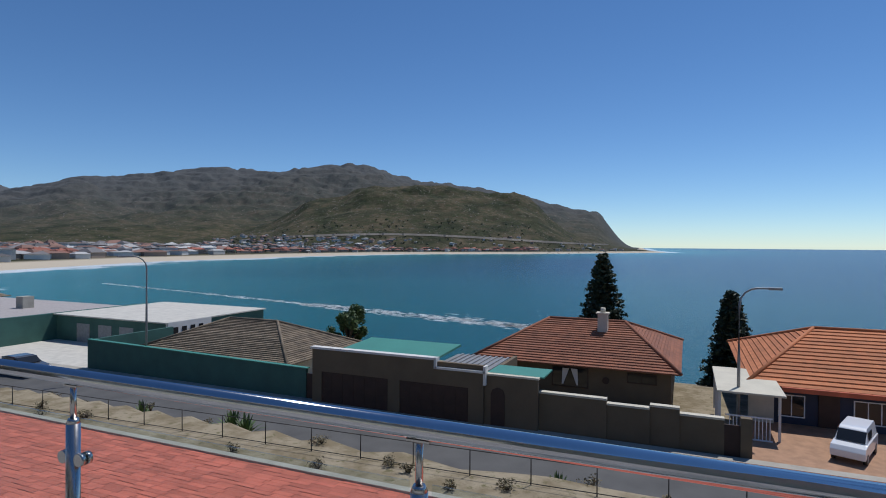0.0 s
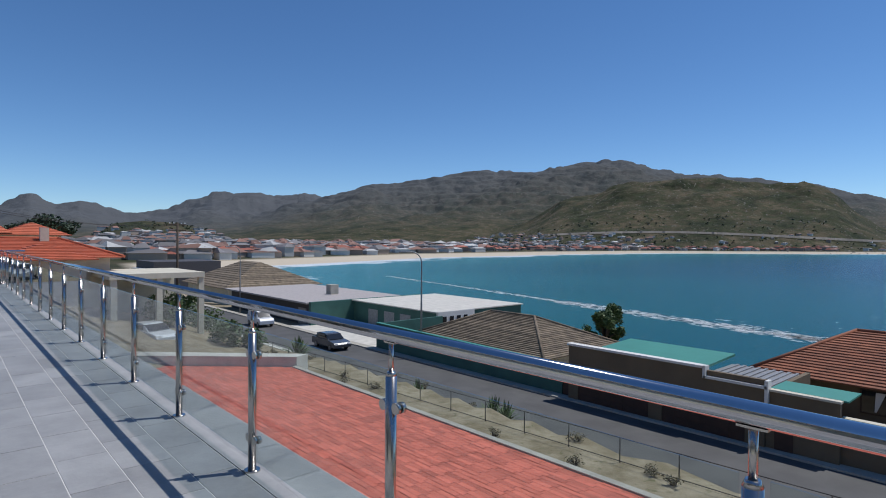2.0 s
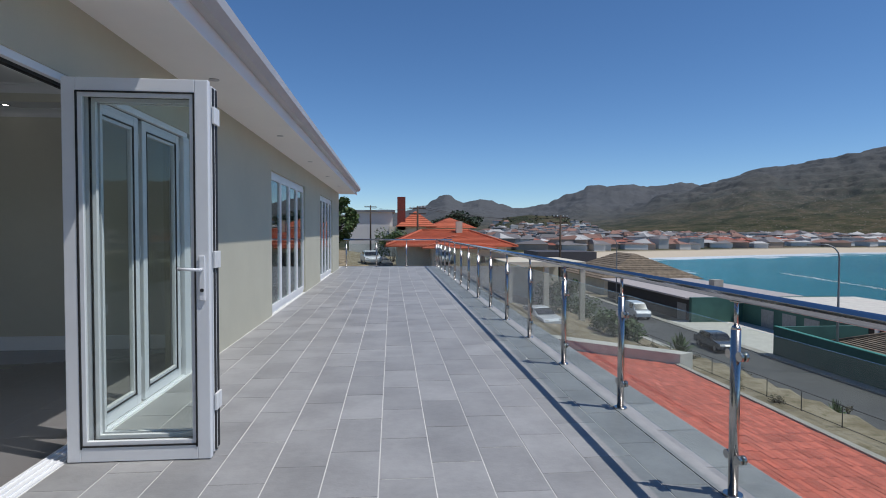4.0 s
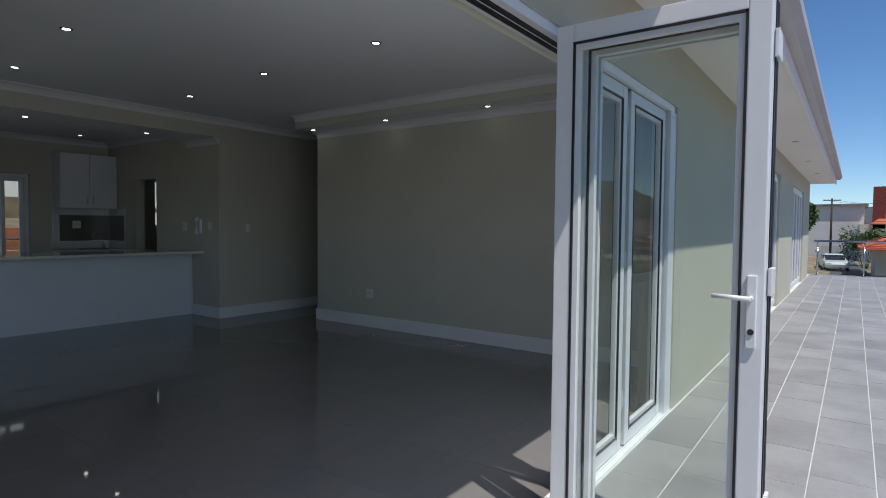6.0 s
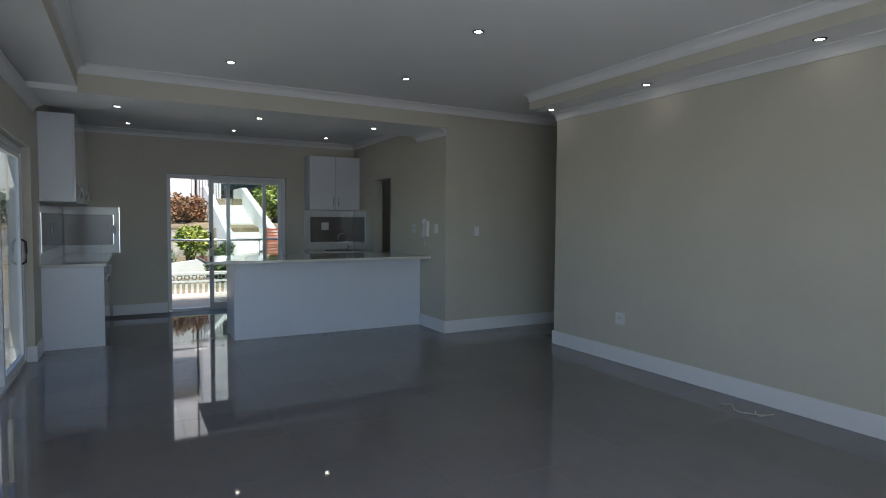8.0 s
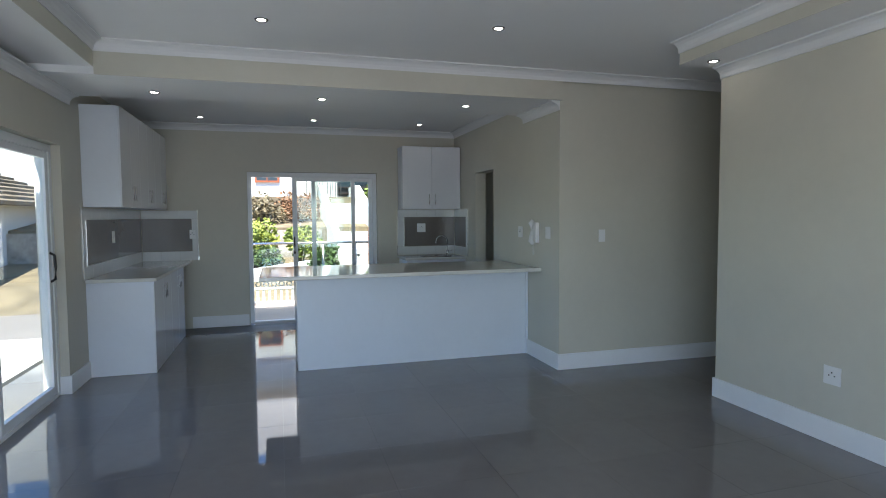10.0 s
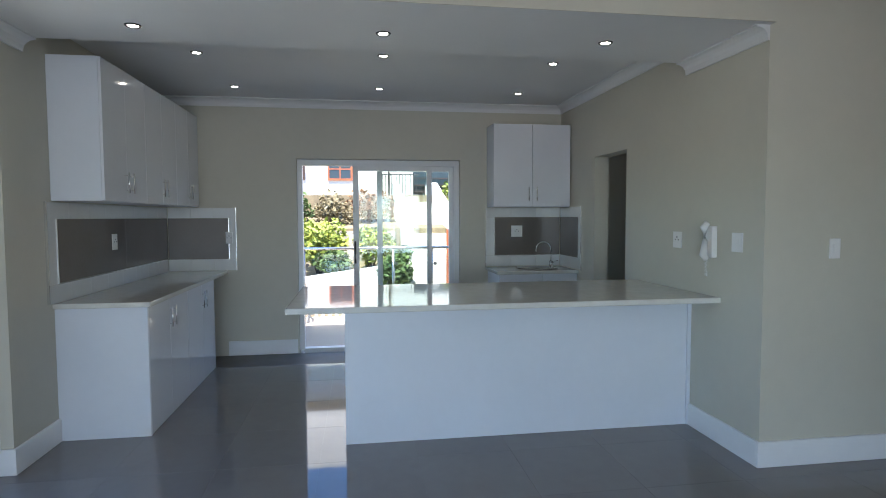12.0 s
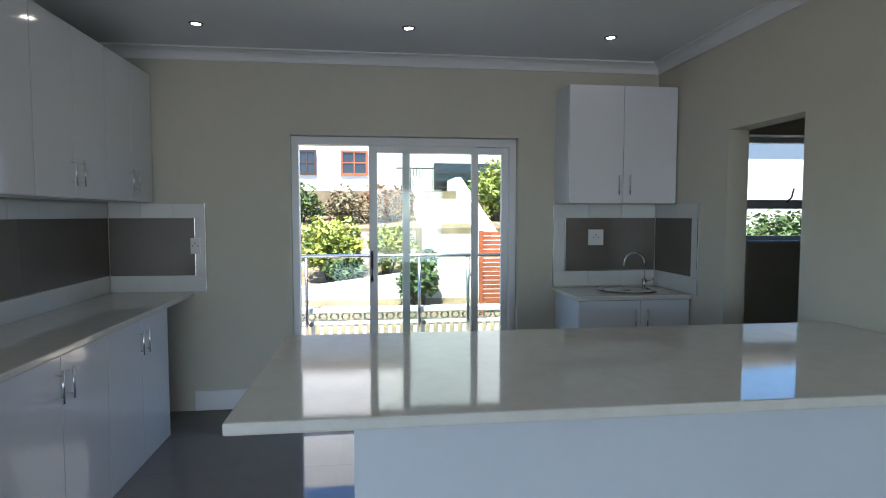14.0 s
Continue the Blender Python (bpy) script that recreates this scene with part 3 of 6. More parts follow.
# ---- kitchen ----
def bar_handle(parent, p, axis=(0, 0, 1), out=(1, 0, 0), length=0.15):
    p, axis, out = Vector(p), Vector(axis), Vector(out)
    b = bmesh.new()
    tube(b, p + out * 0.03 - axis * length / 2, p + out * 0.03 + axis * length / 2, 0.006, seg=10)
    for s in (-0.35, 0.35):
        tube(b, p + axis * length * s, p + axis * length * s + out * 0.03, 0.004, seg=8)
    return part("handle", b, CHROME, parent, "brushed steel bar handle")


def cabinet(name, label, x0, x1, y0, y1, z0, z1, face, splits, low):
    """A cabinet with a carcass and doors on the side that face names ("y" or "x"); handles low or high."""
    e = thing(name, label, "cabinet")
    block("body", (x0, x1, y0, y1, z0, z1), BOARD, e, bevel=0.002)
    lo, hi = (x0, x1) if face == "y" else (y0, y1)
    edges = [lo + (hi - lo) * s for s in splits]
    for i, (a, b) in enumerate(zip(edges, edges[1:])):
        if face == "y":
            d = block("door", (a + 0.002, b - 0.002, y1 + 0.001, y1 + 0.019, z0 + 0.003, z1 - 0.003), GLOSSWHITE, e, "high-gloss white door", bevel=0.002)
        else:
            d = block("door", (x1 + 0.001, x1 + 0.019, a + 0.002, b - 0.002, z0 + 0.003, z1 - 0.003), GLOSSWHITE, e, "high-gloss white door", bevel=0.002)
        side = b - 0.045 if i % 2 == 0 else a + 0.045
        z = z0 + 0.14 if low else z1 - 0.14
        if face == "y":
            bar_handle(d, (side, y1 + 0.019, z), (0, 0, 1), (0, 1, 0))
        else:
            bar_handle(d, (x1 + 0.019, side, z), (0, 0, 1), (1, 0, 0))
    return e


def worktop(name, label, b):
    bm = box(bmesh.new(), *b, 0.008)
    return tagged(part(name, bm, QUARTZ), label, "worktop")


block("end_panel", (-8.92, -8.9, 0.862, 1.44, 0.0, 0.894), BOARD)
tagged(bpy.context.scene.objects["end_panel"], "white end panel of the base cabinets", "panel")
cabinet("base_cabinet", "gloss white base cabinet with bar handles on the floor", -9.81, -8.922, 0.865, 1.42, 0.0, 0.894, "y", (0, 0.5, 1), False)
cabinet("base_cabinet", "gloss white base cabinet beside the appliance gap", -10.7, -9.812, 0.865, 1.42, 0.0, 0.894, "y", (0, 0.5, 1), False)
worktop("worktop", "pale polished quartz worktop on the base cabinets", (LX + 0.002, -8.87, 0.863, 1.47, 0.895, 0.93))
for k, (a, b) in enumerate(((-9.68, -8.91), (-10.45, -9.682), (-11.19, -10.452))):
    cabinet("wall_cabinet", "gloss white wall cabinet hung above the worktop", a, b, 0.862, 1.175, 1.61, 2.56, "y", (0, 0.5, 1), True)

# splashback on two walls: white tiles round a taupe strip, with chrome trims


def splash(name, boxes, trims, inset):
    e = tagged(new(name), "white tiled splashback with a taupe glass-like inset and chrome trim", "splashback")
    for b in boxes:
        block("tile", b, TILEWHITE, e, bevel=0.001)
    for b in inset:
        block("inset_tile", b, TILEBROWN, e, "taupe tile strip", bevel=0.001)
    for b in trims:
        block("trim", b, CHROME, e, "chrome edge trim")
    return e


def splash_row(axis, a, b, wall, step, sgn):
    """White tiles above and below the strip, as single boxes along a wall."""
    out = []
    n = max(1, round((b - a) / step))
    w = (b - a) / n
    for i in range(n):
        for z0, z1 in ((0.931, 1.052), (1.492, 1.6)):
            lo, hi = a + i * w + 0.001, a + (i + 1) * w - 0.001
            t = sorted((wall + sgn * 0.001, wall + sgn * 0.009))
            out.append((lo, hi, t[0], t[1], z0, z1) if axis == "x" else (t[0], t[1], lo, hi, z0, z1))
    return out


A, B = 1.054, 1.49
splash("splashback",
       splash_row("x", LX + 0.012, -8.83, LW2, 0.3, 1) + splash_row("y", LW2 + 0.012, 1.56, LX, 0.26, 1)
       + [(-8.95, -8.832, LW2 + 0.001, LW2 + 0.009, A, B), (LX + 0.001, LX + 0.009, 1.49, 1.56, A, B)],
       [(-8.829, -8.82, LW2 + 0.001, LW2 + 0.015, 0.931, 1.605), (LX + 0.001, LX + 0.014, 1.56, 1.566, 0.931, 1.605), (-8.958, -8.951, LW2 + 0.001, LW2 + 0.013, A, B),
        (LX + 0.001, LX + 0.013, 1.484, 1.49, A, B), (LX + 0.012, -8.959, LW2 + 0.001, LW2 + 0.011, A - 0.002, A + 0.004)],
       [(-10.1, -8.959, LW2 + 0.001, LW2 + 0.007, A + 0.005, B), (LX + 0.012, -10.102, LW2 + 0.001, LW2 + 0.007, A + 0.005, B), (LX + 0.001, LX + 0.007, LW2 + 0.012, 1.483, A, B)])

# sink corner
SX = -10.66
cabinet("sink_cabinet", "gloss white sink cabinet with bar handles", LX + 0.002, SX, 4.33, 5.19, 0.0, 0.885, "x", (0, 0.55, 1), False)
worktop("sink_worktop", "pale quartz worktop holding the sink", (LX + 0.002, SX + 0.035, 4.3, 5.198, 0.886, 0.92))
cabinet("wall_cabinet", "gloss white two-door wall cabinet above the sink", LX + 0.002, -10.89, 4.32, 5.19, 1.605, 2.505, "x", (0, 0.5, 1), True)
splash("splashback", splash_row("y", 4.31, 5.188, LX, 0.3, 1) + splash_row("x", LX + 0.012, -10.55, KRIGHT, 0.3, -1)
       + [(LX + 0.001, LX + 0.009, 4.31, 4.405, A, B), (-10.64, -10.555, 5.191, 5.199, A, B)],
       [(LX + 0.001, LX + 0.014, 4.302, 4.309, 0.921, 1.605), (-10.551, -10.543, 5.184, 5.199, 0.921, 1.605), (LX + 0.001, LX + 0.012, 4.406, 4.413, A, B), (LX + 0.001, LX + 0.011, 4.413, 5.188, A - 0.004, A + 0.002)],
       [(LX + 0.001, LX + 0.007, 4.414, 5.188, A + 0.003, B), (LX + 0.012, -10.641, 5.193, 5.199, A, B)])
sink = thing("sink", "round stainless steel sink set into the worktop", "sink")
b = bmesh.new()
prev = None
for r, h in ((0.235, 0.0), (0.23, 0.006), (0.2, 0.006), (0.19, 0.003), (0.17, -0.004), (0.0001, -0.006)):
    ring = [b.verts.new((math.cos(2 * math.pi * i / 32) * r, math.sin(2 * math.pi * i / 32) * r, h)) for i in range(32)]
    if prev:
        for i in range(32):
            f = b.faces.new((prev[i], prev[(i + 1) % 32], ring[(i + 1) % 32], ring[i]))
            f.smooth = True
    prev = ring
part("bowl", b, STEEL, sink)
part("plug", tube(bmesh.new(), (0, 0, -0.004), (0, 0, 0.001), 0.03, seg=16), DARKPLASTIC, sink)
sink.matrix_basis = pose(-10.93, 4.83, 0.923)
tap = thing("mixer_tap", "chrome swan-neck kitchen mixer tap", "tap")
b = bmesh.new()
tube(b, (0, 0, 0), (0, 0, 0.07), 0.02, seg=14)
part("tap_body", b, CHROME, tap)
pts = [(0, 0, 0.06), (0, 0, 0.2)] + [(0, -0.09 + 0.09 * math.cos(a), 0.2 + 0.09 * math.sin(a)) for a in [i * math.pi / 8 for i in range(1, 8)]] + [(0, -0.18, 0.18)]
part("spout", bend(bmesh.new(), pts, 0.009), CHROME, tap)
part("lever", tube(bmesh.new(), (0.0, 0.015, 0.05), (0.03, 0.07, 0.075), 0.006), CHROME, tap)
tap.matrix_basis = pose(-11.06, 5.04, 0.92)

# breakfast counter
isl = thing("breakfast_counter", "white panelled breakfast counter base on the tiled floor", "counter")
block("front_panel", (-8.56, -8.54, 2.765, 5.17, 0.0, 0.925), BOARD, isl, bevel=0.002)
block("end_panel", (-9.14, -8.561, 2.765, 2.785, 0.0, 0.925), BOARD, isl, bevel=0.002)
block("inner_panel", (-9.14, -8.561, 2.786, 5.17, 0.0, 0.924), BOARD, isl)
block("cover_strip", (-8.555, -8.53, 5.171, 5.199, 0.0, 0.925), BOARD, isl, bevel=0.002)
worktop("counter_top", "pale polished quartz breakfast counter top", (-9.32, -8.2, 2.43, 5.198, 0.926, 0.963))


# ---- sockets, switches and the entry phone ----
def plate(kind, label, p, face, w, h, marks):
    """A wall plate at p whose face points along +x, -x, +y or -y."""
    e = thing(kind, label, "socket" if "socket" in kind else "switch")
    block("plate", (-w / 2, w / 2, -0.01, -0.001, -h / 2, h / 2), PLASTIC, e, bevel=0.003)
    for mx, mz, mw, mh in marks:
        block("slot" if "socket" in kind else "rocker", (mx - mw / 2, mx + mw / 2, -0.0125, -0.0095, mz - mh / 2, mz + mh / 2), DARKPLASTIC if "socket" in kind else PLASTIC, e)
    e.matrix_basis = pose(*p, 0, 0, {"-y": 0, "+x": 90, "+y": 180, "-x": -90}[face])
    return e


holes = [(-0.02, 0.0, 0.008, 0.008), (0.02, 0.0, 0.008, 0.008), (0, 0.02, 0.008, 0.01)]
plate("wall_socket", "white double socket on the kitchen wall", (-8.72, KRIGHT, 1.322), "-y", 0.11, 0.12, holes)
plate("light_switch", "white light switch beside the entry phone", (-8.05, KRIGHT, 1.33), "-y", 0.1, 0.12, [(0, 0, 0.03, 0.05)])
plate("light_switch", "white light switch on the passage wall", (KB, 5.66, 1.3), "+x", 0.07, 0.12, [(0, 0, 0.03, 0.05)])
plate("wall_socket", "white socket low on the living room wall", (-5.68, RIGHT, 0.45), "-y", 0.12, 0.12, holes)
plate("wall_socket", "white double socket in the taupe splashback", (LX + 0.007, 4.67, 1.33), "+x", 0.13, 0.13, holes)
plate("wall_socket", "white socket in the taupe splashback", (-9.85, LW2 + 0.008, 1.3), "+y", 0.09, 0.13, holes)
plate("wall_socket", "white socket at the end of the splashback", (LX + 0.01, 1.49, 1.28), "+x", 0.07, 0.12, holes)
plate("wall_socket", "white socket low on the living room wall", (-2.9, RIGHT, 0.45), "-y", 0.12, 0.12, holes)
ph = thing("entry_phone", "white wall-mounted entry phone with a coiled cord", "intercom")
block("cradle", (-0.045, 0.045, -0.04, -0.001, -0.11, 0.1), PLASTIC, ph, bevel=0.008)
b = bend(bmesh.new(), [(0.02, -0.06, 0.12), (0.02, -0.085, 0.09), (0.02, -0.075, 0.0), (0.02, -0.085, -0.09), (0.02, -0.06, -0.12)], [0.02, 0.026, 0.016, 0.026, 0.02])
part("handset", b, PLASTIC, ph)
b = bend(bmesh.new(), [(0.0 + 0.008 * math.cos(i * 1.3), -0.05 + 0.008 * math.sin(i * 1.3), -0.11 - 0.005 * i) for i in range(26)] + [(-0.02, -0.03, -0.2)], 0.003, 6)
part("cord", b, PLASTIC, ph)
ph.matrix_basis = pose(-8.3, KRIGHT, 1.33)
b = bmesh.new()
bend(b, [(-4.33 + 0.07 * i, 5.72 + 0.06 * math.sin(i * 1.7), 0.006 + 0.012 * (i % 2)) for i in range(6)], 0.004, 6)
bend(b, [(-4.1 + 0.03 * i, 5.77 + 0.05 * math.cos(i * 1.3), 0.006 + 0.01 * (i % 3)) for i in range(6)], 0.004, 6)
tagged(part("loose_cable", b, CABLE), "loose pale cable end lying on the floor", "cable")


# ---- sliding doors ----
def slider(name, label, p, turn, width, height, stiles, panes, handle):
    """A sliding door that spans x from 0 to width in its own frame; the inside looks along -y."""
    e = tagged(new(name), label, "sliding door", kind="structure")
    b = bmesh.new()
    box(b, 0.002, 0.055, -0.05, 0.05, 0.012, height - 0.002)
    box(b, width - 0.055, width - 0.002, -0.05, 0.05, 0.012, height - 0.002)
    box(b, 0.055, width - 0.055, -0.049, 0.049, height - 0.065, height - 0.003)
    box(b, 0.055, width - 0.055, -0.049, 0.049, -0.02, 0.03)
    part("door_frame", b, ALU, e)
    for x0, x1, y in stiles:
        block("stile", (x0, x1, y - 0.02, y + 0.02, 0.032, height - 0.067), ALU, e, bevel=0.003)
    for x0, x1, y in panes:
        block("rail", (x0, x1, y - 0.019, y + 0.019, height - 0.12, height - 0.067), ALU, e)
        block("rail", (x0, x1, y - 0.019, y + 0.019, 0.032, 0.1), ALU, e)
        g = block("pane", (x0, x1, y - 0.003, y + 0.003, 0.1, height - 0.12), GLASS, e)
        g.visible_shadow = False
    for x, y in handle:
        h = bend(bmesh.new(), [(x, y - 0.02, 0.98), (x, y - 0.055, 1.0), (x, y - 0.06, 1.1), (x, y - 0.055, 1.2), (x, y - 0.02, 1.22)], 0.011, 8)
        part("handle", h, DARKPLASTIC, e, "black pull handle")
    e.matrix_basis = pose(*p, 0, 0, turn)
    return e


slider("door_1", "white aluminium sliding door, half open to the back patio", (LX - 0.12, 2.2, 0.0), 90, 1.81, 2.135,
       ((0.605, 0.67, -0.025), (0.875, 0.935, 0.025), (1.44, 1.495, -0.02), (1.7, 1.756, 0.025)),
       ((0.67, 1.44, -0.025), (0.935, 1.7, 0.025)), ((0.625, -0.02),))
slider("door_2", "white aluminium sliding door to the side patio", (-6.2, 0.74, 0.0), 180, 2.2, 2.12,
       ((0.055, 0.11, 0.022), (1.05, 1.1, 0.022), (1.12, 1.17, -0.022), (2.08, 2.144, -0.022)),
       ((0.11, 1.05, 0.022), (1.17, 2.08, -0.022)), ((2.11, -0.02),))
# scullery window
w = tagged(new("window_3"), "white framed scullery window with a top-hung sash", "window", kind="structure")
b = bmesh.new()
box(b, LX - 0.2, LX - 0.14, 6.022, 6.07, 1.282, 2.198)
box(b, LX - 0.2, LX - 0.14, 6.95, 6.998, 1.282, 2.198)
box(b, LX - 0.199, LX - 0.141, 6.07, 6.95, 1.283, 1.33)
box(b, LX - 0.199, LX - 0.141, 6.07, 6.95, 2.15, 2.197)
box(b, LX - 0.195, LX - 0.138, 6.07, 6.95, 1.57, 1.65)
part("window_frame", b, ALU, w)
block("window_sill", (LX - 0.14, LX - 0.001, 6.022, 6.998, 1.2801, 1.29), WHITE, w)
part("catch", bend(bmesh.new(), [(LX - 0.135, 6.5, 1.63), (LX - 0.1, 6.52, 1.67), (LX - 0.1, 6.54, 1.75)], 0.008, 8), DARKPLASTIC, w)
for z0, z1 in ((1.33, 1.57), (1.65, 2.15)):
    g = block("pane", (LX - 0.175, LX - 0.169, 6.07, 6.95, z0, z1), GLASS, w)
    g.visible_shadow = False


# ---- land, sea and mountains ----
COAST = [(74, -900), (74, 60), (86, 150), (100, 250), (114, 338), (203, 367), (390, 446), (640, 474), (866, 459), (1192, 235), (1640, 40), (2300, 130), (4900, 330)]


def coast_distance(x, y):
    """Metres to the shoreline, positive on land."""
    best = np.full(x.shape, 1e9)
    for (ax, ay), (bx, by) in zip(COAST, COAST[1:]):
        dx, dy = bx - ax, by - ay
        t = np.clip(((x - ax) * dx + (y - ay) * dy) / (dx * dx + dy * dy), 0, 1)
        best = np.minimum(best, np.hypot(x - ax - t * dx, y - ay - t * dy))
    inside = np.zeros(x.shape, bool)
    ring = COAST + [(4900, 9000), (-9000, 9000), (-9000, -900)]
    for (ax, ay), (bx, by) in zip(ring, ring[1:] + ring[:1]):
        if ay != by:
            cross = ((ay > y) != (by > y)) & (x < (bx - ax) * (y - ay) / (by - ay) + ax)
            inside ^= cross
    return np.where(inside, best, -best)


def smooth(v):
    v = np.clip(v, 0, 1)
    return v * v * (3 - 2 * v)


def waves(x, y, size, octaves=5):
    """Cheap rolling relief in -1..1, by octaves of a lattice noise."""
    out = np.zeros(x.shape)
    amp, total = 1.0, 0.0
    for o in range(octaves):
        gx, gy = x / size + 17.3 * o, y / size - 9.1 * o
        ix, iy = np.floor(gx), np.floor(gy)
        fx, fy = gx - ix, gy - iy
        fx, fy = fx * fx * (3 - 2 * fx), fy * fy * (3 - 2 * fy)

        def rnd(a, b):
            s = np.sin(a * 127.1 + b * 311.7 + o * 74.7) * 43758.5453
            return (s - np.floor(s)) * 2 - 1
        v = (rnd(ix, iy) * (1 - fx) + rnd(ix + 1, iy) * fx) * (1 - fy) + (rnd(ix, iy + 1) * (1 - fx) + rnd(ix + 1, iy + 1) * fx) * fy
        out += v * amp
        total += amp
        amp *= 0.5
        size = size / 2
    return out / total


# height of the skyline in degrees, by the compass angle in degrees to the right of +y
MAIN = ([8, 22, 26, 29, 34.5, 37, 45, 51, 57, 61, 64.5, 68, 71, 75.3, 78.9, 82.0, 82.9, 85.8, 88],
        [1.2, 2.0, 3.6, 4.25, 5.8, 5.7, 7.25, 7.5, 8.05, 7.55, 6.6, 6.2, 5.5, 4.9, 3.85, 3.3, 2.3, 0.25, -0.3])
FRONT = ([44, 50, 53, 58.5, 64, 67.6, 71, 74.4, 76.2, 77.5, 79, 81.5, 84], [0.3, 2.3, 4.4, 5.9, 6.35, 6.25, 5.6, 5.35, 4.3, 2.8, 1.7, 0.5, -0.2])
LEFT = ([-40, -8, -2, 1, 3.5, 5.4, 7.2, 8.8, 12.5, 15.7, 19.3, 23, 25, 27.8, 33, 40], [2.5, 2.0, 1.7, 2.05, 2.85, 3.85, 3.1, 3.35, 2.4, 2.85, 4.5, 4.6, 4.3, 4.75, 3.6, 1.0])
QUARRY = ([9, 11.5, 13.5, 16, 19, 21], [0.2, 1.7, 2.0, 1.9, 1.3, 0.2])


def height(x, y):
    d = coast_distance(x, y)
    r = np.hypot(x, y) + 1e-6
    a = np.degrees(np.arctan2(x, y))
    # near ground round the house and the road
    gx = [-60, -14, -12, -5.0, 16.2, 17.3, 20.8, 22.6, 24.0, 31.5, 50, 66, 74, 90]
    south = np.interp(x, gx, [4, -0.4, -0.6, -6.8, -6.6, -6.72, -6.75, -8.2, -8.66, -8.66, -9.6, -13, -16.2, -19])
    north = np.interp(x, [-60, -14, -4, 2, 8, 14, 19, 24, 31.5, 50, 70, 86, 110], [3, -0.5, -2.0, -2.6, -3.6, -5.2, -7.0, -8.66, -8.66, -9.6, -13, -16.2, -19])
    k = smooth((y - 30) / 18)
    near = south * (1 - k) + north * k
    far = np.where(d > 0, -16.2 + 4.5 * smooth(d / 55) + 4.5 * smooth((d - 60) / 250), -16.2 + d * 0.05)
    far = np.maximum(far, -26)
    far = far + np.where(d > 60, waves(x, y, 60) * 1.2, 0)
    rel = waves(x, y, 420, 6)
    fine = waves(x, y, 90, 4)
    rl = np.zeros(x.shape)
    for (ang, deg), ridge, foot, rough in ((MAIN, 3300, 1600, 1.0), (FRONT, 1900, 1200, 0.8), (LEFT, 4200, 2300, 1.0), (QUARRY, 1500, 900, 0.6)):
        top = np.tan(np.radians(np.interp(a, ang, deg, left=-0.5, right=-0.5))) * ridge
        s = (r - foot) / (ridge - foot)
        up = np.clip(s, 0, 1) ** 1.25
        rise = np.where(s <= 1, up, 1 - 0.9 * smooth((s - 1) * 2))
        bumpy = 1 + (0.42 * rel + 0.12 * fine) * rough * np.clip(1 - np.abs(s - 0.5) * 1.7, 0, 1) + 0.02 * fine
        rl = np.maximum(rl, np.maximum(top, 0) * rise * bumpy)
    # weathered sandstone: ribs, gullies and stepped ledges towards the tops
    ribs = np.abs(waves(x, y, 210, 5)) * 2 - 0.55
    ledge = rl / 34.0 + 0.35 * rel
    step = (smooth((ledge - np.floor(ledge)) * 2.2 - 0.5) - (ledge - np.floor(ledge))) * 15
    rl = rl + smooth((rl - 20) / 160) * (ribs * 20 + step * smooth((rl - 60) / 160))
    far = np.where(d > 25, far + rl * smooth((d - 25) / 200), far)
    w = smooth((r - 85) / 60)
    return near * (1 - w) + far * w


def polar_sheet(name, radii, angles, hfun):
    A, R = np.meshgrid(np.radians(angles), radii)
    x, y = R * np.sin(A), R * np.cos(A)
    z = hfun(x, y)
    nr, na = x.shape
    me = bpy.data.meshes.new(name)
    idx = np.arange(nr * na).reshape(nr, na)
    q = np.stack([idx[:-1, :-1], idx[:-1, 1:], idx[1:, 1:], idx[1:, :-1]], -1).reshape(-1, 4)
    me.from_pydata(np.stack([x, y, z], -1).reshape(-1, 3).tolist(), [], q[:, ::-1].tolist())
    me.polygons.foreach_set("use_smooth", [True] * len(me.polygons))
    return me, x, y


angles = np.concatenate([np.arange(-180, -12, 4.0), np.arange(-12, 0, 0.28), np.arange(0, 90, 0.14), np.arange(90, 100, 0.28), np.arange(100, 180.1, 4.0)])
radii = np.concatenate([[0.5, 3], np.arange(5, 60, 1.6), np.geomspace(60, 900, 100), np.arange(915, 3500, 16.0), np.geomspace(3520, 4700, 24)])
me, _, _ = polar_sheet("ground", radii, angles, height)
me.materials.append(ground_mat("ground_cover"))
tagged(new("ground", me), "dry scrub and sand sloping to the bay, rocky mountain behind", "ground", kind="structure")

wr = np.concatenate([np.geomspace(55, 4850, 170)])
wa = np.arange(-10, 190, 0.6)
me, wx, wy = polar_sheet("sea", wr, wa, lambda x, y: np.full(x.shape, -16.0))
dist = np.full(wx.shape, 1e9)
for (ax, ay), (bx, by) in zip(COAST[3:], COAST[4:]):
    dx, dy = bx - ax, by - ay
    t = np.clip(((wx - ax) * dx + (wy - ay) * dy) / (dx * dx + dy * dy), 0, 1)
    dist = np.minimum(dist, np.hypot(wx - ax - t * dx, wy - ay - t * dy))
shore = me.attributes.new("shore", "FLOAT", "POINT")
shore.data.foreach_set("value", np.clip(dist / 900.0, 0, 1).reshape(-1).astype(np.float32))
me.materials.append(water_mat("sea_water"))
tagged(new("sea", me), "turquoise bay water turning deep blue further out", "sea", kind="structure")


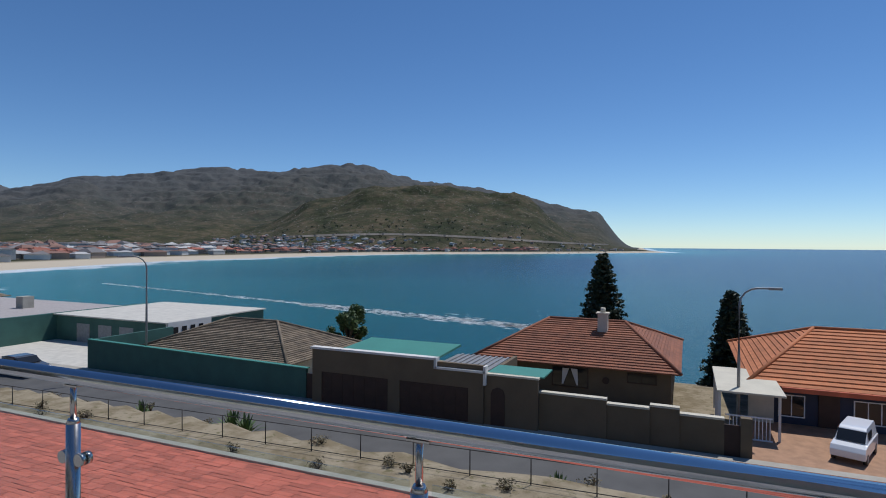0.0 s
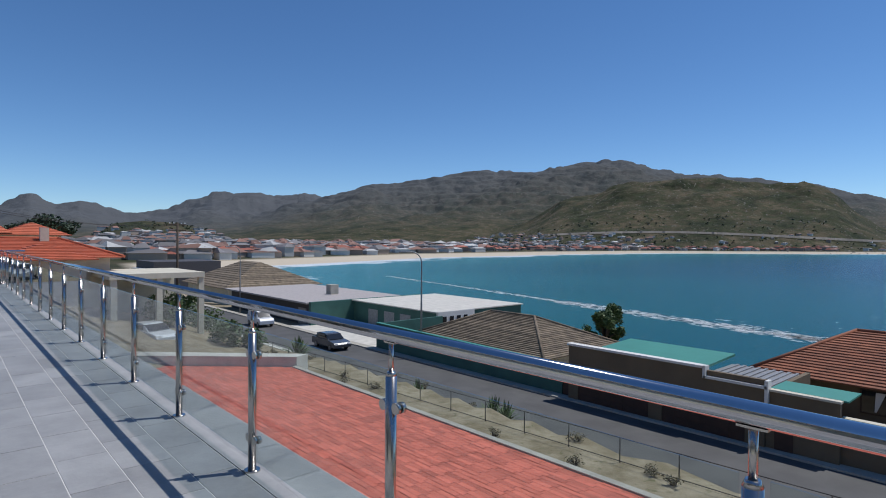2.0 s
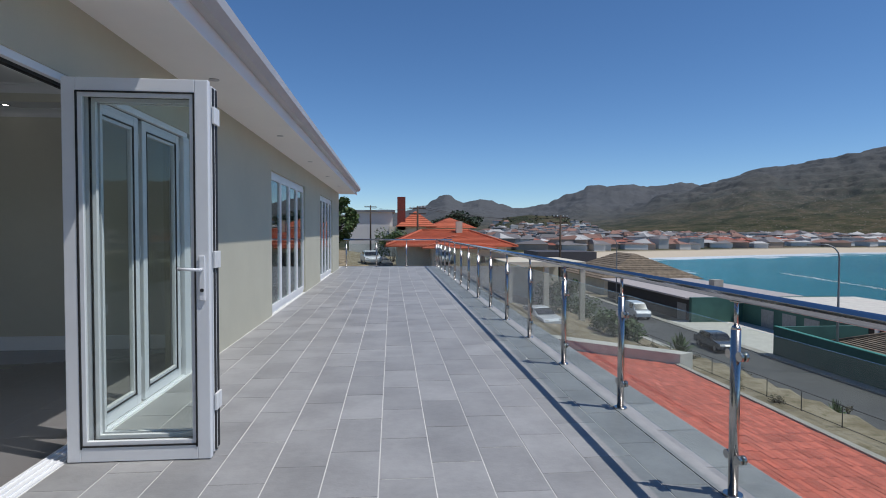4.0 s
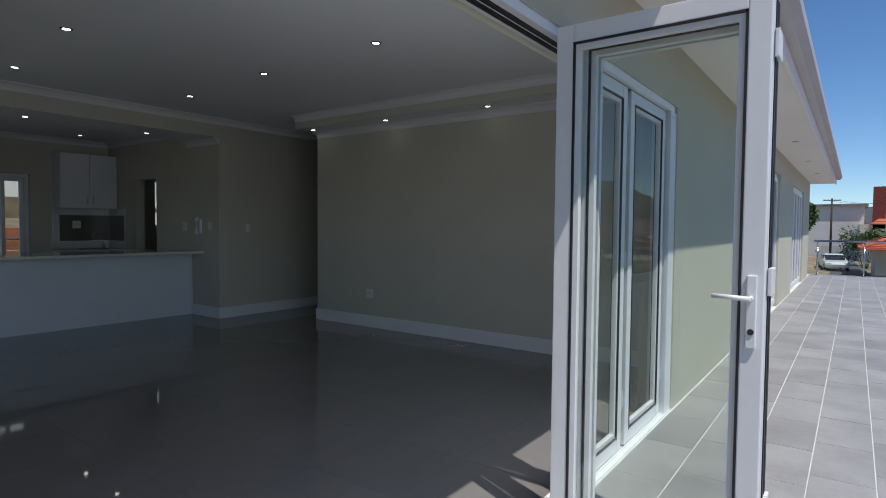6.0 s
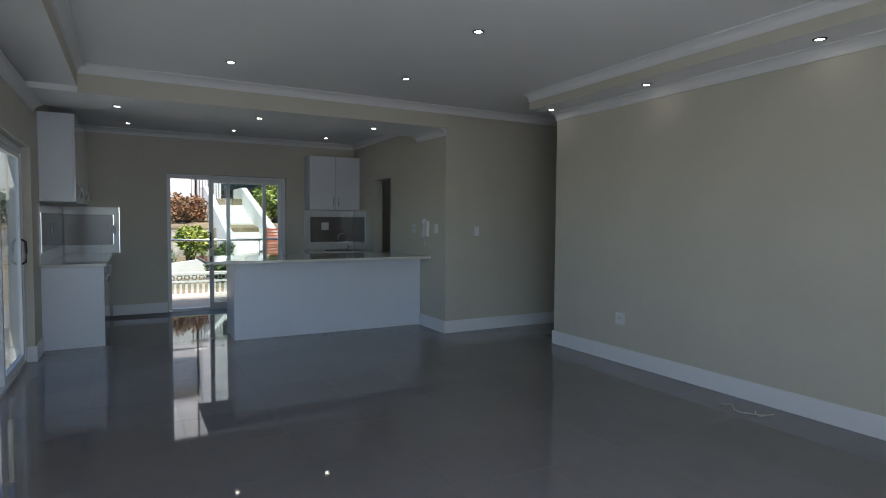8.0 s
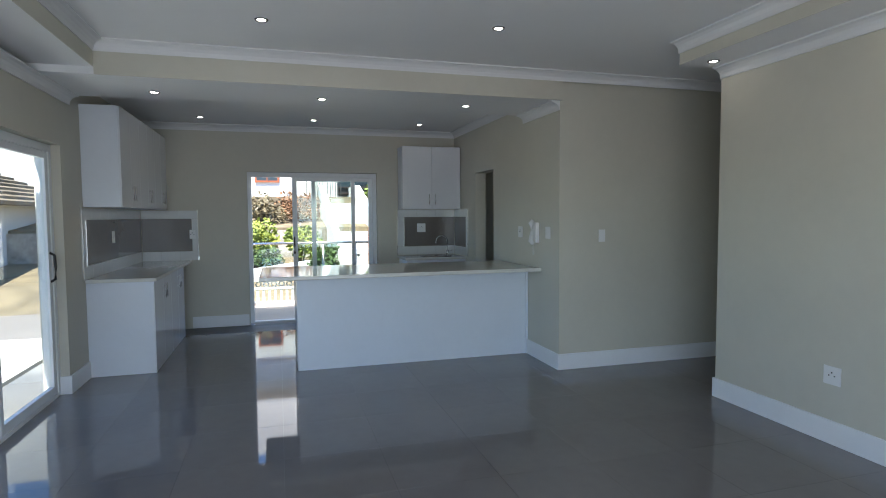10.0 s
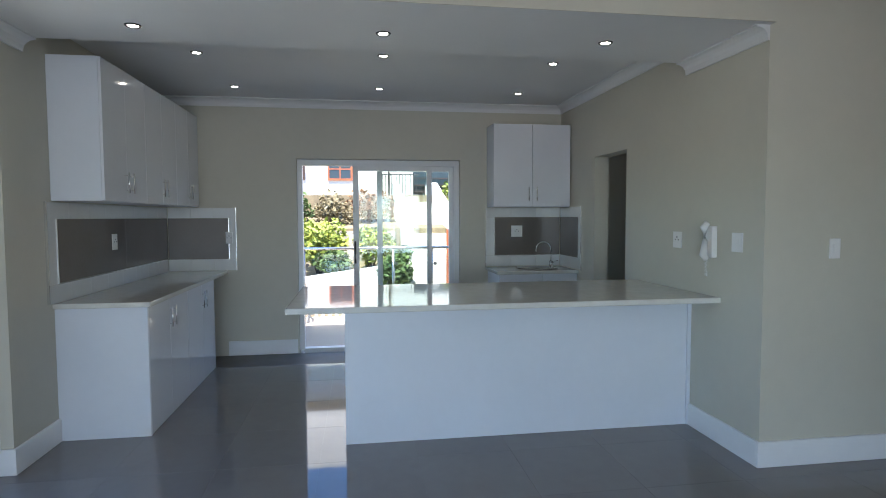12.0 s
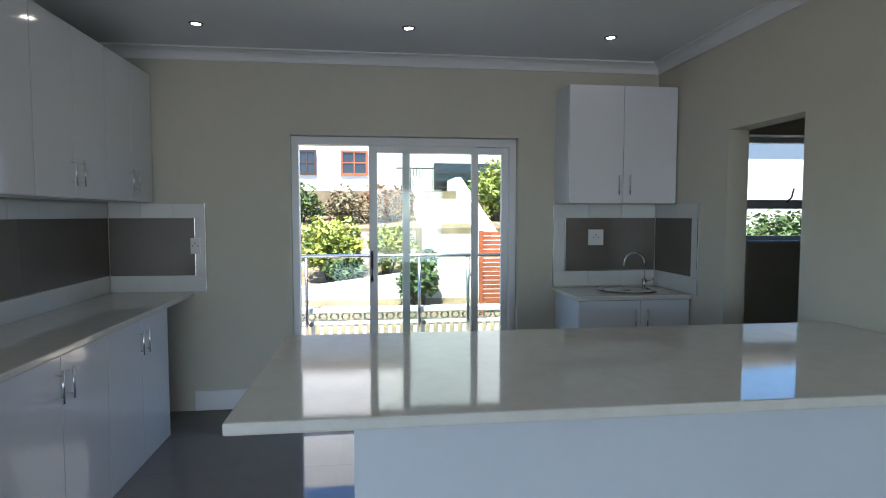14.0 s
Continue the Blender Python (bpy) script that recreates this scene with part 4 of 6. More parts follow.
# ---- street ----
ASPHALT = mat("asphalt", (0.1, 0.098, 0.095), 0.85, vary=0.15, scale=0.6, bump=0.2, bscale=50)
CONCRETE = mat("concrete", (0.42, 0.39, 0.33), 0.85, vary=0.12, scale=1.0, bump=0.15, bscale=30)
KERB = mat("pale_kerb", (0.6, 0.57, 0.5), 0.85, vary=0.1, scale=1.5)
REDPAVE = mat("red_brick_paving", (0.62, 0.15, 0.095), 0.8, vary=0.1, scale=1.2, bump=0.1, bscale=30, island=0.18)
DARKGREEN = mat("dark_green_plaster", (0.05, 0.135, 0.11), 0.75, vary=0.12, scale=0.8, bump=0.1)
GREENROOF = mat("green_sheet_roof", (0.06, 0.25, 0.19), 0.5, vary=0.06, scale=0.5)
BROWNWALL = mat("brown_plaster", (0.155, 0.115, 0.07), 0.85, vary=0.1, scale=0.7, bump=0.1)
BROWNDOOR = mat("dark_brown_door", (0.05, 0.025, 0.018), 0.6, vary=0.15, scale=2)
TILEROOF = mat("brown_clay_tile", (0.27, 0.095, 0.045), 0.8, vary=0.18, scale=1.4, bump=0.3, bscale=14, island=0.15)
ORANGEROOF = mat("orange_clay_tile", (0.5, 0.17, 0.06), 0.8, vary=0.14, scale=1.2, bump=0.3, bscale=14, island=0.12)
REDROOF = mat("bright_red_tile", (0.52, 0.13, 0.06), 0.8, vary=0.12, scale=1.0, bump=0.3, bscale=14, island=0.1)
OLDROOF = mat("weathered_grey_tile", (0.22, 0.17, 0.115), 0.9, vary=0.25, scale=1.6, bump=0.4, bscale=10, island=0.25)
BLUEWALL = mat("dark_blue_paint", (0.03, 0.04, 0.075), 0.7, vary=0.1, scale=1)
CREAM = mat("cream_plaster", (0.62, 0.57, 0.45), 0.8, vary=0.08, scale=0.7, bump=0.1)
WHITEWALL = mat("white_plaster", (0.68, 0.66, 0.62), 0.8, vary=0.04, scale=0.8, bump=0.1)
IRON = mat("dark_iron", (0.06, 0.055, 0.05), 0.7, metal=0.3, vary=0.2)
GALV = mat("galvanised_pole", (0.3, 0.3, 0.3), 0.55, metal=0.6, vary=0.1)
WOODPOLE = mat("tarred_wood", (0.07, 0.05, 0.035), 0.9, vary=0.2, scale=3)
DARKGLASS = mat("dark_window_glass", (0.02, 0.022, 0.025), 0.05, vary=0.02)
REDWOOD = mat("red_stained_wood", (0.4, 0.1, 0.035), 0.6, vary=0.2, scale=3)

setting("road", box(bmesh.new(), 23.9, 31.0, -70, 100, -8.9, -8.6), ASPHALT, "grey asphalt street below the house", "road")
setting("kerb_near", box(bmesh.new(), 23.55, 23.9, -70, 100, -8.9, -8.45, 0.03), KERB, "pale concrete kerb", "kerb")
setting("road_line", box(bmesh.new(), 24.3, 24.45, -70, 100, -8.61, -8.595), KERB, "worn white edge line", "road marking")
setting("pavement", box(bmesh.new(), 30.2, 31.0, -70, 100, -8.8, -8.5, 0.02), CONCRETE, "narrow concrete pavement", "pavement")
setting("forecourt", box(bmesh.new(), 31.0, 39.5, 42.4, 60, -8.9, -8.55), KERB, "pale paved forecourt", "forecourt")
setting("driveway", box(bmesh.new(), 31.0, 38.5, -30, -4.2, -8.9, -8.56), mat("brick_driveway", (0.42, 0.24, 0.14), 0.85, vary=0.15, scale=2, bump=0.2), "tan brick driveway", "driveway")
setting("side_street", extrude(bmesh.new(), [(-5.5, 22), (-1.0, 22), (0.5, 62), (-2.5, 110), (-6.5, 110), (-4.8, 62)], "z", -2.9, -2.2), ASPHALT, "asphalt side street beyond the terrace", "road")

# red paved court below the terrace: courses of pavers with open joints
bm = bmesh.new()
verts, faces = [], []
rows = 0
x = 2.45
while x < 16.3:
    y = -12.0 + (0.11 if rows % 2 else 0.0)
    while y < 30.0 + (16.3 - x) * 0.9:
        n0 = len(verts)
        h = -6.2 + 0.006 * ((rows * 7 + int(y * 13)) % 3)
        for dx, dy in ((0, 0), (0.2, 0), (0.2, 0.72), (0, 0.72)):
            verts.append((x + dx, y + dy, h))
        faces.append((n0, n0 + 1, n0 + 2, n0 + 3))
        y += 0.74
    x += 0.215
    rows += 1
bm.free()
me = bpy.data.meshes.new("court_pavers")
me.from_pydata(verts, [], faces)
me.materials.append(REDPAVE)
tagged(new("court_pavers", me), "red brick paved court below the terrace", "paving", kind="stuff")
setting("court_base", extrude(bmesh.new(), [(2.42, -12), (16.35, -12), (16.35, 30.0), (2.42, 42.6)], "z", -6.6, -6.215), mat("red_joint", (0.3, 0.07, 0.05), 0.9), "red mortar bed of the paved court", "paving")
bm = box(bmesh.new(), 16.35, 16.65, -12, 30.0, -6.8, -6.12, 0.02)
setting("court_kerb", bm, CONCRETE, "low concrete edging of the paved court", "kerb")
bm = extrude(bmesh.new(), [(16.65, 30.0), (17.6, 30.4), (2.5, 44.6), (2.42, 42.7)], "z", -6.8, -5.6)
setting("court_wall", bm, KERB, "low pale parapet at the end of the court", "wall")

# iron fence on the bank
fence = thing("iron_fence", "thin rusty iron pipe fence along the bank", "fence")
n = 34
for i in range(n):
    y = -12 + i * 2.2
    xx = 20.6 - (y + 12) * 0.052
    z = float(height(np.array([xx]), np.array([y]))[0])
    part("post", tube(bmesh.new(), (xx, y, z - 0.1), (xx, y, z + 0.95), 0.022, seg=6), IRON, fence)
    if i < n - 1:
        y2, x2 = y + 2.2, 20.6 - (y + 14.2) * 0.052
        z2 = float(height(np.array([x2]), np.array([y2]))[0])
        for hh in (0.93, 0.06):
            part("rail", tube(bmesh.new(), (xx, y, z + hh), (x2, y2, z2 + hh), 0.016, seg=6), IRON, fence)


def street_lamp(x, y, h, arm, toward):
    e = thing("street_lamp", "tall grey street lamp with a curved arm", "street lamp")
    t = Vector((math.cos(toward), math.sin(toward), 0))
    pts = [Vector((0, 0, 0)), Vector((0, 0, h * 0.5)), Vector((0, 0, h - 0.9))] + [Vector((0, 0, h - 0.9)) + t * (0.9 * (1 - math.cos(a))) + Vector((0, 0, 0.9 * math.sin(a))) for a in (0.4, 0.8, 1.2, 1.5)] + [Vector((0, 0, h)) + t * (0.9 + arm)]
    part("pole", bend(bmesh.new(), pts, [0.09, 0.08, 0.06, 0.05, 0.05, 0.05, 0.05, 0.045], 8), GALV, e)
    b = box(bmesh.new(), -0.3, 0.35, -0.12, 0.12, -0.08, 0.06, 0.04)
    hd = part("lamp_head", b, GALV, e)
    hd.matrix_basis = Matrix.Translation(pts[-1]) @ pose(0, 0, 0, 0, 0, math.degrees(toward))
    e.matrix_basis = pose(x, y, -8.62)
    return e


street_lamp(31.3, 36.1, 9.1, 0.7, math.radians(150))
street_lamp(35.4, -4.1, 7.9, 0.8, math.radians(-85))
street_lamp(30.8, 74.0, 9.1, 0.7, math.radians(180))


def utility_pole(x, y, z, h, label):
    e = thing("utility_pole", label, "utility pole")
    part("pole", tube(bmesh.new(), (0, 0, 0), (0, 0, h), 0.15, 0.1, seg=10), WOODPOLE, e)
    for k in (0.25, 0.85):
        block("cross_arm", (-0.95, 0.95, -0.06, 0.06, h - k - 0.06, h - k + 0.06), WOODPOLE, e)
    b = bmesh.new()
    for s in (-0.85, -0.4, 0.4, 0.85):
        tube(b, (s, 0, h - 0.19), (s, 0, h - 0.03), 0.04, seg=6)
    part("insulators", b, PLASTIC, e)
    e.matrix_basis = pose(x, y, z, 0, 0, 15)
    return e


utility_pole(19.3, 62, -8.7, 11.9, "dark wooden utility pole with cross arms")
utility_pole(3.2, 62, -3.2, 7.3, "dark wooden utility pole by the side street")
utility_pole(-2.9, 88, -2.3, 7.6, "far dark wooden utility pole")
wire = bmesh.new()
for s in (-0.5, 0.5):
    bend(wire, [(19.3 - 16.1 * t + s, 62, 2.9 + 1.1 * t - 1.2 * 4 * t * (1 - t) * 0.5) for t in [i / 10 for i in range(11)]], 0.015, 5)
    bend(wire, [(3.2 - 6.1 * t + s, 62 + 26 * t, 3.9 + 1.2 * t - 0.4 * 4 * t * (1 - t)) for t in [i / 10 for i in range(11)]], 0.015, 5)
tagged(part("overhead_wires", wire, IRON), "thin overhead wires between the poles", "wire")


# ---- houses ----
def hip_roof(bm, x0, x1, y0, y1, z0, z1, courses, along="y", ridge=0.45):
    """A hipped roof in stepped tile courses. ridge: length of the ridge as part of the longer side."""
    cx, cy = (x0 + x1) / 2, (y0 + y1) / 2
    hx, hy = (x1 - x0) / 2, (y1 - y0) / 2
    ex, ey = (0.02, hy * ridge) if along == "y" else (hx * ridge, 0.02)

    def ring(s, lift):
        a, b, z = hx + (ex - hx) * s, hy + (ey - hy) * s, z0 + (z1 - z0) * s + lift
        return [bm.verts.new((cx + i * a, cy + j * b, z)) for i, j in ((-1, -1), (1, -1), (1, 1), (-1, 1))]
    for i in range(courses):
        lo, hi = ring(i / courses, 0.07), ring((i + 1) / courses, 0.0)
        foot = ring(i / courses, -0.02)
        for k in range(4):
            m = (k + 1) % 4
            bm.faces.new((lo[k], lo[m], hi[m], hi[k]))
            bm.faces.new((foot[k], foot[m], lo[m], lo[k]))
    bm.faces.new(ring(0, -0.02)[::-1])
    bm.faces.new(ring(1, 0.0))
    return bm


def ridge_caps(x0, x1, y0, y1, z0, z1, along, ridge, material, parent):
    cx, cy = (x0 + x1) / 2, (y0 + y1) / 2
    hx, hy = (x1 - x0) / 2, (y1 - y0) / 2
    ex, ey = (0.0, hy * ridge) if along == "y" else (hx * ridge, 0.0)
    for i in (-1, 1):
        for j in (-1, 1):
            part("hip_cap", tube(bmesh.new(), (cx + i * hx, cy + j * hy, z0 + 0.08), (cx + i * ex, cy + j * ey, z1 + 0.05), 0.11, seg=8), material, parent)
    part("ridge_cap", tube(bmesh.new(), (cx - ex, cy - ey, z1 + 0.05), (cx + ex, cy + ey, z1 + 0.05), 0.11, seg=8), material, parent)


def window(parent, x, y0, y1, z0, z1, bars=2, frame_mat=None):
    """A window on a wall whose outside faces -x."""
    fm = frame_mat or WHITE
    w = block("window", (x - 0.03, x - 0.005, y0, y1, z0, z1), DARKGLASS, parent)
    b = bmesh.new()
    for a, c in ((y0 - 0.06, y0), (y1, y1 + 0.06)):
        box(b, x - 0.06, x - 0.002, a, c, z0 - 0.06, z1 + 0.06)
    box(b, x - 0.06, x - 0.002, y0, y1, z0 - 0.06, z0)
    box(b, x - 0.06, x - 0.002, y0, y1, z1, z1 + 0.06)
    for i in range(1, bars):
        yy = y0 + (y1 - y0) * i / bars
        box(b, x - 0.05, x - 0.028, yy - 0.025, yy + 0.025, z0, z1)
    part("window_frame", b, fm, w)
    return w


G = -8.75
# garages with a stepped parapet, behind the street wall
g = thing("double_garage", "brown plastered double garage with white coping and dark doors", "garage")
b = bmesh.new()
box(b, 30.7, 30.95, 8.9, 20.4, G, -6.6)
box(b, 30.7, 30.95, 8.9, 20.4, -6.6, -5.25)
for lo, hi in ((8.9, 9.8), (14.15, 14.95), (19.7, 20.4)):
    box(b, 30.6, 30.7, lo, hi, G, -6.55)
box(b, 30.6, 30.7, 8.9, 20.4, -6.55, -5.65)
box(b, 30.6, 30.7, 11.9, 20.4, -5.65, -5.15)
box(b, 30.95, 37.5, 20.15, 20.4, G, -5.6)
box(b, 30.95, 37.5, 8.9, 9.15, G, -5.9)
part("wall", b, BROWNWALL, g)
for lo, hi in ((9.8, 14.15), (14.95, 19.7)):
    d = block("garage_door", (30.66, 30.69, lo, hi, -8.6, -6.56), BROWNDOOR, g, "dark brown panelled garage door")
    for k in range(4):
        for m in range(6):
            w = (hi - lo) / 6
            block("door_panel", (30.645, 30.66, lo + m * w + 0.06, lo + (m + 1) * w - 0.06, -8.54 + k * 0.49, -8.12 + k * 0.49), BROWNDOOR, d)
b = bmesh.new()
box(b, 30.52, 31.0, 11.85, 20.5, -5.15, -5.02)
box(b, 30.52, 31.0, 11.75, 11.9, -5.65, -5.02)
box(b, 30.52, 31.0, 8.8, 11.85, -5.65, -5.52)
box(b, 30.52, 31.0, 8.75, 8.9, -6.3, -5.25)
part("coping", b, WHITEWALL, g, "white coping")
part("roof", extrude(bmesh.new(), [(31.0, -5.75), (37.6, -5.45), (37.6, -5.6), (31.0, -5.9)], "y", 13.0, 20.15), GREENROOF, g, "green sheet metal roof")
b = bmesh.new()
for i in range(9):
    box(b, 31.0, 37.0, 9.3 + i * 0.4, 9.45 + i * 0.4, -6.0, -5.93)
box(b, 31.0, 37.0, 9.15, 12.95, -6.06, -6.0)
part("carport_roof", b, GALV, g, "corrugated translucent roof strip")

sw = thing("street_wall", "brown plastered boundary wall with white coping and an arched gate", "wall")
b = bmesh.new()
box(b, 30.75, 31.05, 5.85, 8.88, G, -5.75)
box(b, 31.0, 31.3, 2.3, 5.85, G, -6.5)
box(b, 31.1, 31.4, 0.2, 2.3, G, -6.75)
box(b, 31.2, 31.5, -1.2, 0.2, G, -6.6)
box(b, 31.3, 31.6, -3.2, -1.2, G, -6.9)
box(b, 31.25, 31.65, -4.4, -3.9, G, -6.7)
part("wall", b, BROWNWALL, sw)
b = bmesh.new()
for y0, y1, z, xx in ((5.8, 8.88, -5.75, 30.7), (2.3, 5.85, -6.5, 30.95), (0.2, 2.3, -6.75, 31.05), (-1.2, 0.2, -6.6, 31.15), (-3.2, -1.2, -6.9, 31.25)):
    box(b, xx, xx + 0.4, y0, y1, z, z + 0.1)
part("coping", b, CREAM, sw, "pale coping")
b = bmesh.new()
extrude(b, [(7.7, G), (8.5, G), (8.5, -6.75), (8.4, -6.5), (8.1, -6.38), (7.8, -6.5), (7.7, -6.75)], "x", 30.71, 30.748)
part("gate", b, BROWNDOOR, sw, "arched dark wooden gate")
block("lean_to_roof", (31.05, 33.2, 5.6, 8.8, -5.72, -5.64), GREENROOF, sw, "pale green lean-to roof")
block("letter_box", (31.22, 31.3, -0.5, -0.1, -7.4, -7.1), WHITE, sw, "small white letter box plate", bevel=0.01)
block("side_gate", (31.35, 31.45, -3.9, -3.2, G, -7.1), BROWNDOOR, sw, "dark gate")

# clay-tiled house behind the wall
h = thing("house", "brown plastered house with a hipped clay tile roof", "house")
block("wall", (39.4, 52, -0.6, 11.4, G - 1, -6.4), BROWNWALL, h)
R = (38.7, 53, -1.2, 12.6, -6.5, -4.3)
part("roof", hip_roof(bmesh.new(), *R, 20, "y", 0.42), TILEROOF, h, "brown clay tile roof")
ridge_caps(*R, "y", 0.42, TILEROOF, h)
window(h, 39.4, 4.6, 6.9, -8.0, -6.75, 3, BROWNDOOR)
window(h, 39.4, 0.3, 2.0, -7.35, -6.8, 2, BROWNDOOR)
b = bmesh.new()
for s in (-1, 1):
    extrude(b, [(5.75 + s * 0.5, -6.8), (5.75 + s * 0.05, -6.8), (5.75 + s * 0.45, -7.9), (5.75 + s * 0.55, -7.9)], "x", 39.345, 39.36)
part("curtain", b, WHITEWALL, h, "white drawn-back curtains")
part("wall_lamp", tube(bmesh.new(), (39.3, 3.4, -7.4), (39.39, 3.4, -7.4), 0.22, seg=16), BROWNDOOR, h)
c = block("chimney", (43.9, 44.6, 3.9, 4.6, -5.2, -3.55), CREAM, h, "pale plastered chimney", bevel=0.02)
block("chimney_cap", (43.8, 44.7, 3.8, 4.7, -3.55, -3.45), CREAM, c)
part("chimney_pot", tube(bmesh.new(), (44.25, 4.25, -3.45), (44.25, 4.25, -3.1), 0.2, 0.17), CREAM, c)

# dark blue house with an orange roof
h = thing("house", "dark blue house with an orange hipped tile roof", "house")
block("wall", (38.2, 52, -24.5, -5.6, G - 0.5, -6.3), BLUEWALL, h)
R = (37.4, 53, -25.2, -4.6, -6.35, -3.9)
part("roof", hip_roof(bmesh.new(), *R, 16, "y", 0.55), ORANGEROOF, h, "orange clay tile roof")
ridge_caps(*R, "y", 0.55, ORANGEROOF, h)
block("roof_edge", (37.2, 37.5, -25.2, -6.4, -6.55, -6.3), REDROOF, h, "red painted roof edge")
window(h, 38.2, -7.6, -6.4, -8.1, -6.95, 2)
window(h, 38.2, -11.8, -10.0, -8.1, -6.95, 3)
block("door", (38.12, 38.2, -9.3, -8.3, -8.6, -6.7), BROWNDOOR, h)
b = bmesh.new()
box(b, 34.2, 40.8, -6.2, -3.0, -6.22, -6.12)
part("canopy_roof", b, CREAM, h, "flat pale carport roof")
for xx, yy in ((34.4, -3.2), (36.2, -3.2), (38.2, -3.2), (40.6, -3.2), (34.4, -6.0)):
    block("canopy_post", (xx, xx + 0.12, yy, yy + 0.12, G, -6.22), WHITEWALL, h)
block("side_wall", (37.9, 38.1, -6.1, -4.8, G, -6.9), CREAM, h)
fc = thing("white_railing", "white metal railing beside the drive", "railing")
for i in range(12):
    block("bar", (34.2, 34.24, -5.5 + i * 0.17, -5.46 + i * 0.17, -8.6, -7.4), WHITE, fc)
block("top_rail", (34.18, 34.26, -5.6, -3.4, -7.4, -7.33), WHITE, fc)
block("bottom_rail", (34.18, 34.26, -5.6, -3.4, -8.56, -8.5), WHITE, fc)

# green boundary wall and the weathered hip roof behind it
gw = thing("green_wall", "dark green plastered boundary wall", "wall")
b = bmesh.new()
extrude(b, [(21.2, G), (42.3, G), (42.3, -6.25), (21.2, -6.6)], "x", 31.0, 31.25)
part("wall", b, DARKGREEN, gw)
part("coping", extrude(bmesh.new(), [(21.1, -6.6), (42.3, -6.25), (42.3, -6.19), (21.1, -6.54)], "x", 30.95, 31.3), GREENROOF, gw)
block("return_wall", (31.25, 39, 42.05, 42.3, G, -6.25), DARKGREEN, gw)
block("gate", (31.05, 31.15, 20.42, 21.18, G, -6.9), BROWNDOOR, gw, "dark wooden side gate")
h = thing("house", "low house with a weathered grey-brown hipped tile roof", "house")
block("wall", (35.2, 44.4, 26.2, 40.5, G - 1, -7.4), CREAM, h)
R = (34.4, 45.2, 25.4, 41.4, -7.5, -5.2)
part("roof", hip_roof(bmesh.new(), *R, 24, "y", 0.33), OLDROOF, h, "weathered grey-brown tile roof")
ridge_caps(*R, "y", 0.33, OLDROOF, h)

# green flat-roofed garages with white roof sheets
h = thing("flat_roofed_building", "dark green flat-roofed garages with pale shutters", "building")
b = bmesh.new()
box(b, 38.9, 52, 42.8, 58.5, G, -6.0)
box(b, 33.0, 50, 58.5, 59.0, G, -5.85)
part("wall", b, DARKGREEN, h)
b = bmesh.new()
box(b, 38.6, 52.2, 42.6, 58.6, -6.0, -5.88)
part("roof", b, KERB, h, "pale roof sheets")
for k, y in enumerate((47.2, 50.2, 53.4)):
    block("shutter", (38.86, 38.9, y, y + 1.9, G, -6.7), mat("grey_shutter", (0.3, 0.31, 0.3), 0.6), h, "grey roller shutter")
block("white_end", (38.8, 44, 42.5, 42.8, -7.9, -5.9), WHITEWALL, h, "white rendered end with square openings")
# wall is not pierced: dark panels stand in for the shaded openings
for k in range(4):
    block("opening", (39.4 + k * 1.0, 39.9 + k * 1.0, 42.44, 42.5, -7.0, -6.4), DARKGLASS, h)
h = thing("flat_roofed_building", "long dark building with a pale flat roof", "building")
block("wall", (33.5, 46, 59.2, 84, G, -6.1), mat("charcoal_plaster", (0.06, 0.055, 0.055), 0.8), h)
block("roof", (32.6, 47, 59.0, 84.5, -6.1, -5.9), mat("pale_bitumen", (0.42, 0.38, 0.36), 0.8), h, "pale flat roof")
block("chimney", (40, 41.2, 66, 67.2, -5.9, -4.6), CONCRETE, h)
block("shutter", (33.44, 33.5, 60.5, 62.5, G, -6.8), GALV, h)
h = thing("house", "house with a steep brown hipped roof by the shore", "house")
block("wall", (36, 52, 92, 112, -9.5, -6.6), CREAM, h)
part("roof", hip_roof(bmesh.new(), 35, 53, 91, 113, -6.6, -2.6, 14, "y", 0.35), OLDROOF, h)
h = thing("apartment_block", "dark boxy apartment block with pale balconies", "building")
block("wall", (34, 48, 128, 142, -10, -3.4), mat("dark_render", (0.08, 0.075, 0.08), 0.8), h)
for k in range(3):
    block("balcony", (33, 34, 129 + k * 4.3, 132.4 + k * 4.3, -6.2, -5.0), WHITEWALL, h)

# orange-roofed house past the end of the terrace
h = thing("house", "cream house with a bright orange hipped tile roof", "house")
block("wall", (0.8, 10.8, 50.5, 62, -6.0, 0.0), CREAM, h)
for R in ((-0.2, 11.6, 49.4, 63, -0.05, 1.4),):
    part("roof", hip_roof(bmesh.new(), *R, 14, "x", 0.4), REDROOF, h, "bright orange tile roof")
    ridge_caps(*R, "x", 0.4, REDROOF, h)
part("wing_roof", hip_roof(bmesh.new(), 3.0, 9.5, 47.5, 55, -0.15, 0.95, 10, "y", 0.3), REDROOF, h, "bright orange tile roof")
block("wing_wall", (3.8, 8.8, 48.2, 50.5, -6.0, -0.1), CREAM, h)
block("chimney", (6.7, 7.3, 55, 55.7, 0.9, 2.3), CREAM, h, "pale chimney")
block("door", (4.6, 5.8, 48.12, 48.19, -4.0, -0.5), BROWNDOOR, h)
h = thing("carport", "cream carport beside the orange-roofed house", "carport")
block("roof", (9.5, 16, 44, 52, -1.5, -1.1), CREAM, h)
for xx in (9.6, 12.6, 15.6):
    block("pillar", (xx, xx + 0.4, 44.1, 44.5, -6.2, -1.5), CREAM, h)
block("back_wall", (9.5, 16, 51.7, 52, -6.2, -1.5), CREAM, h)
h = thing("house", "far house with steep orange roofs and a red chimney", "house")
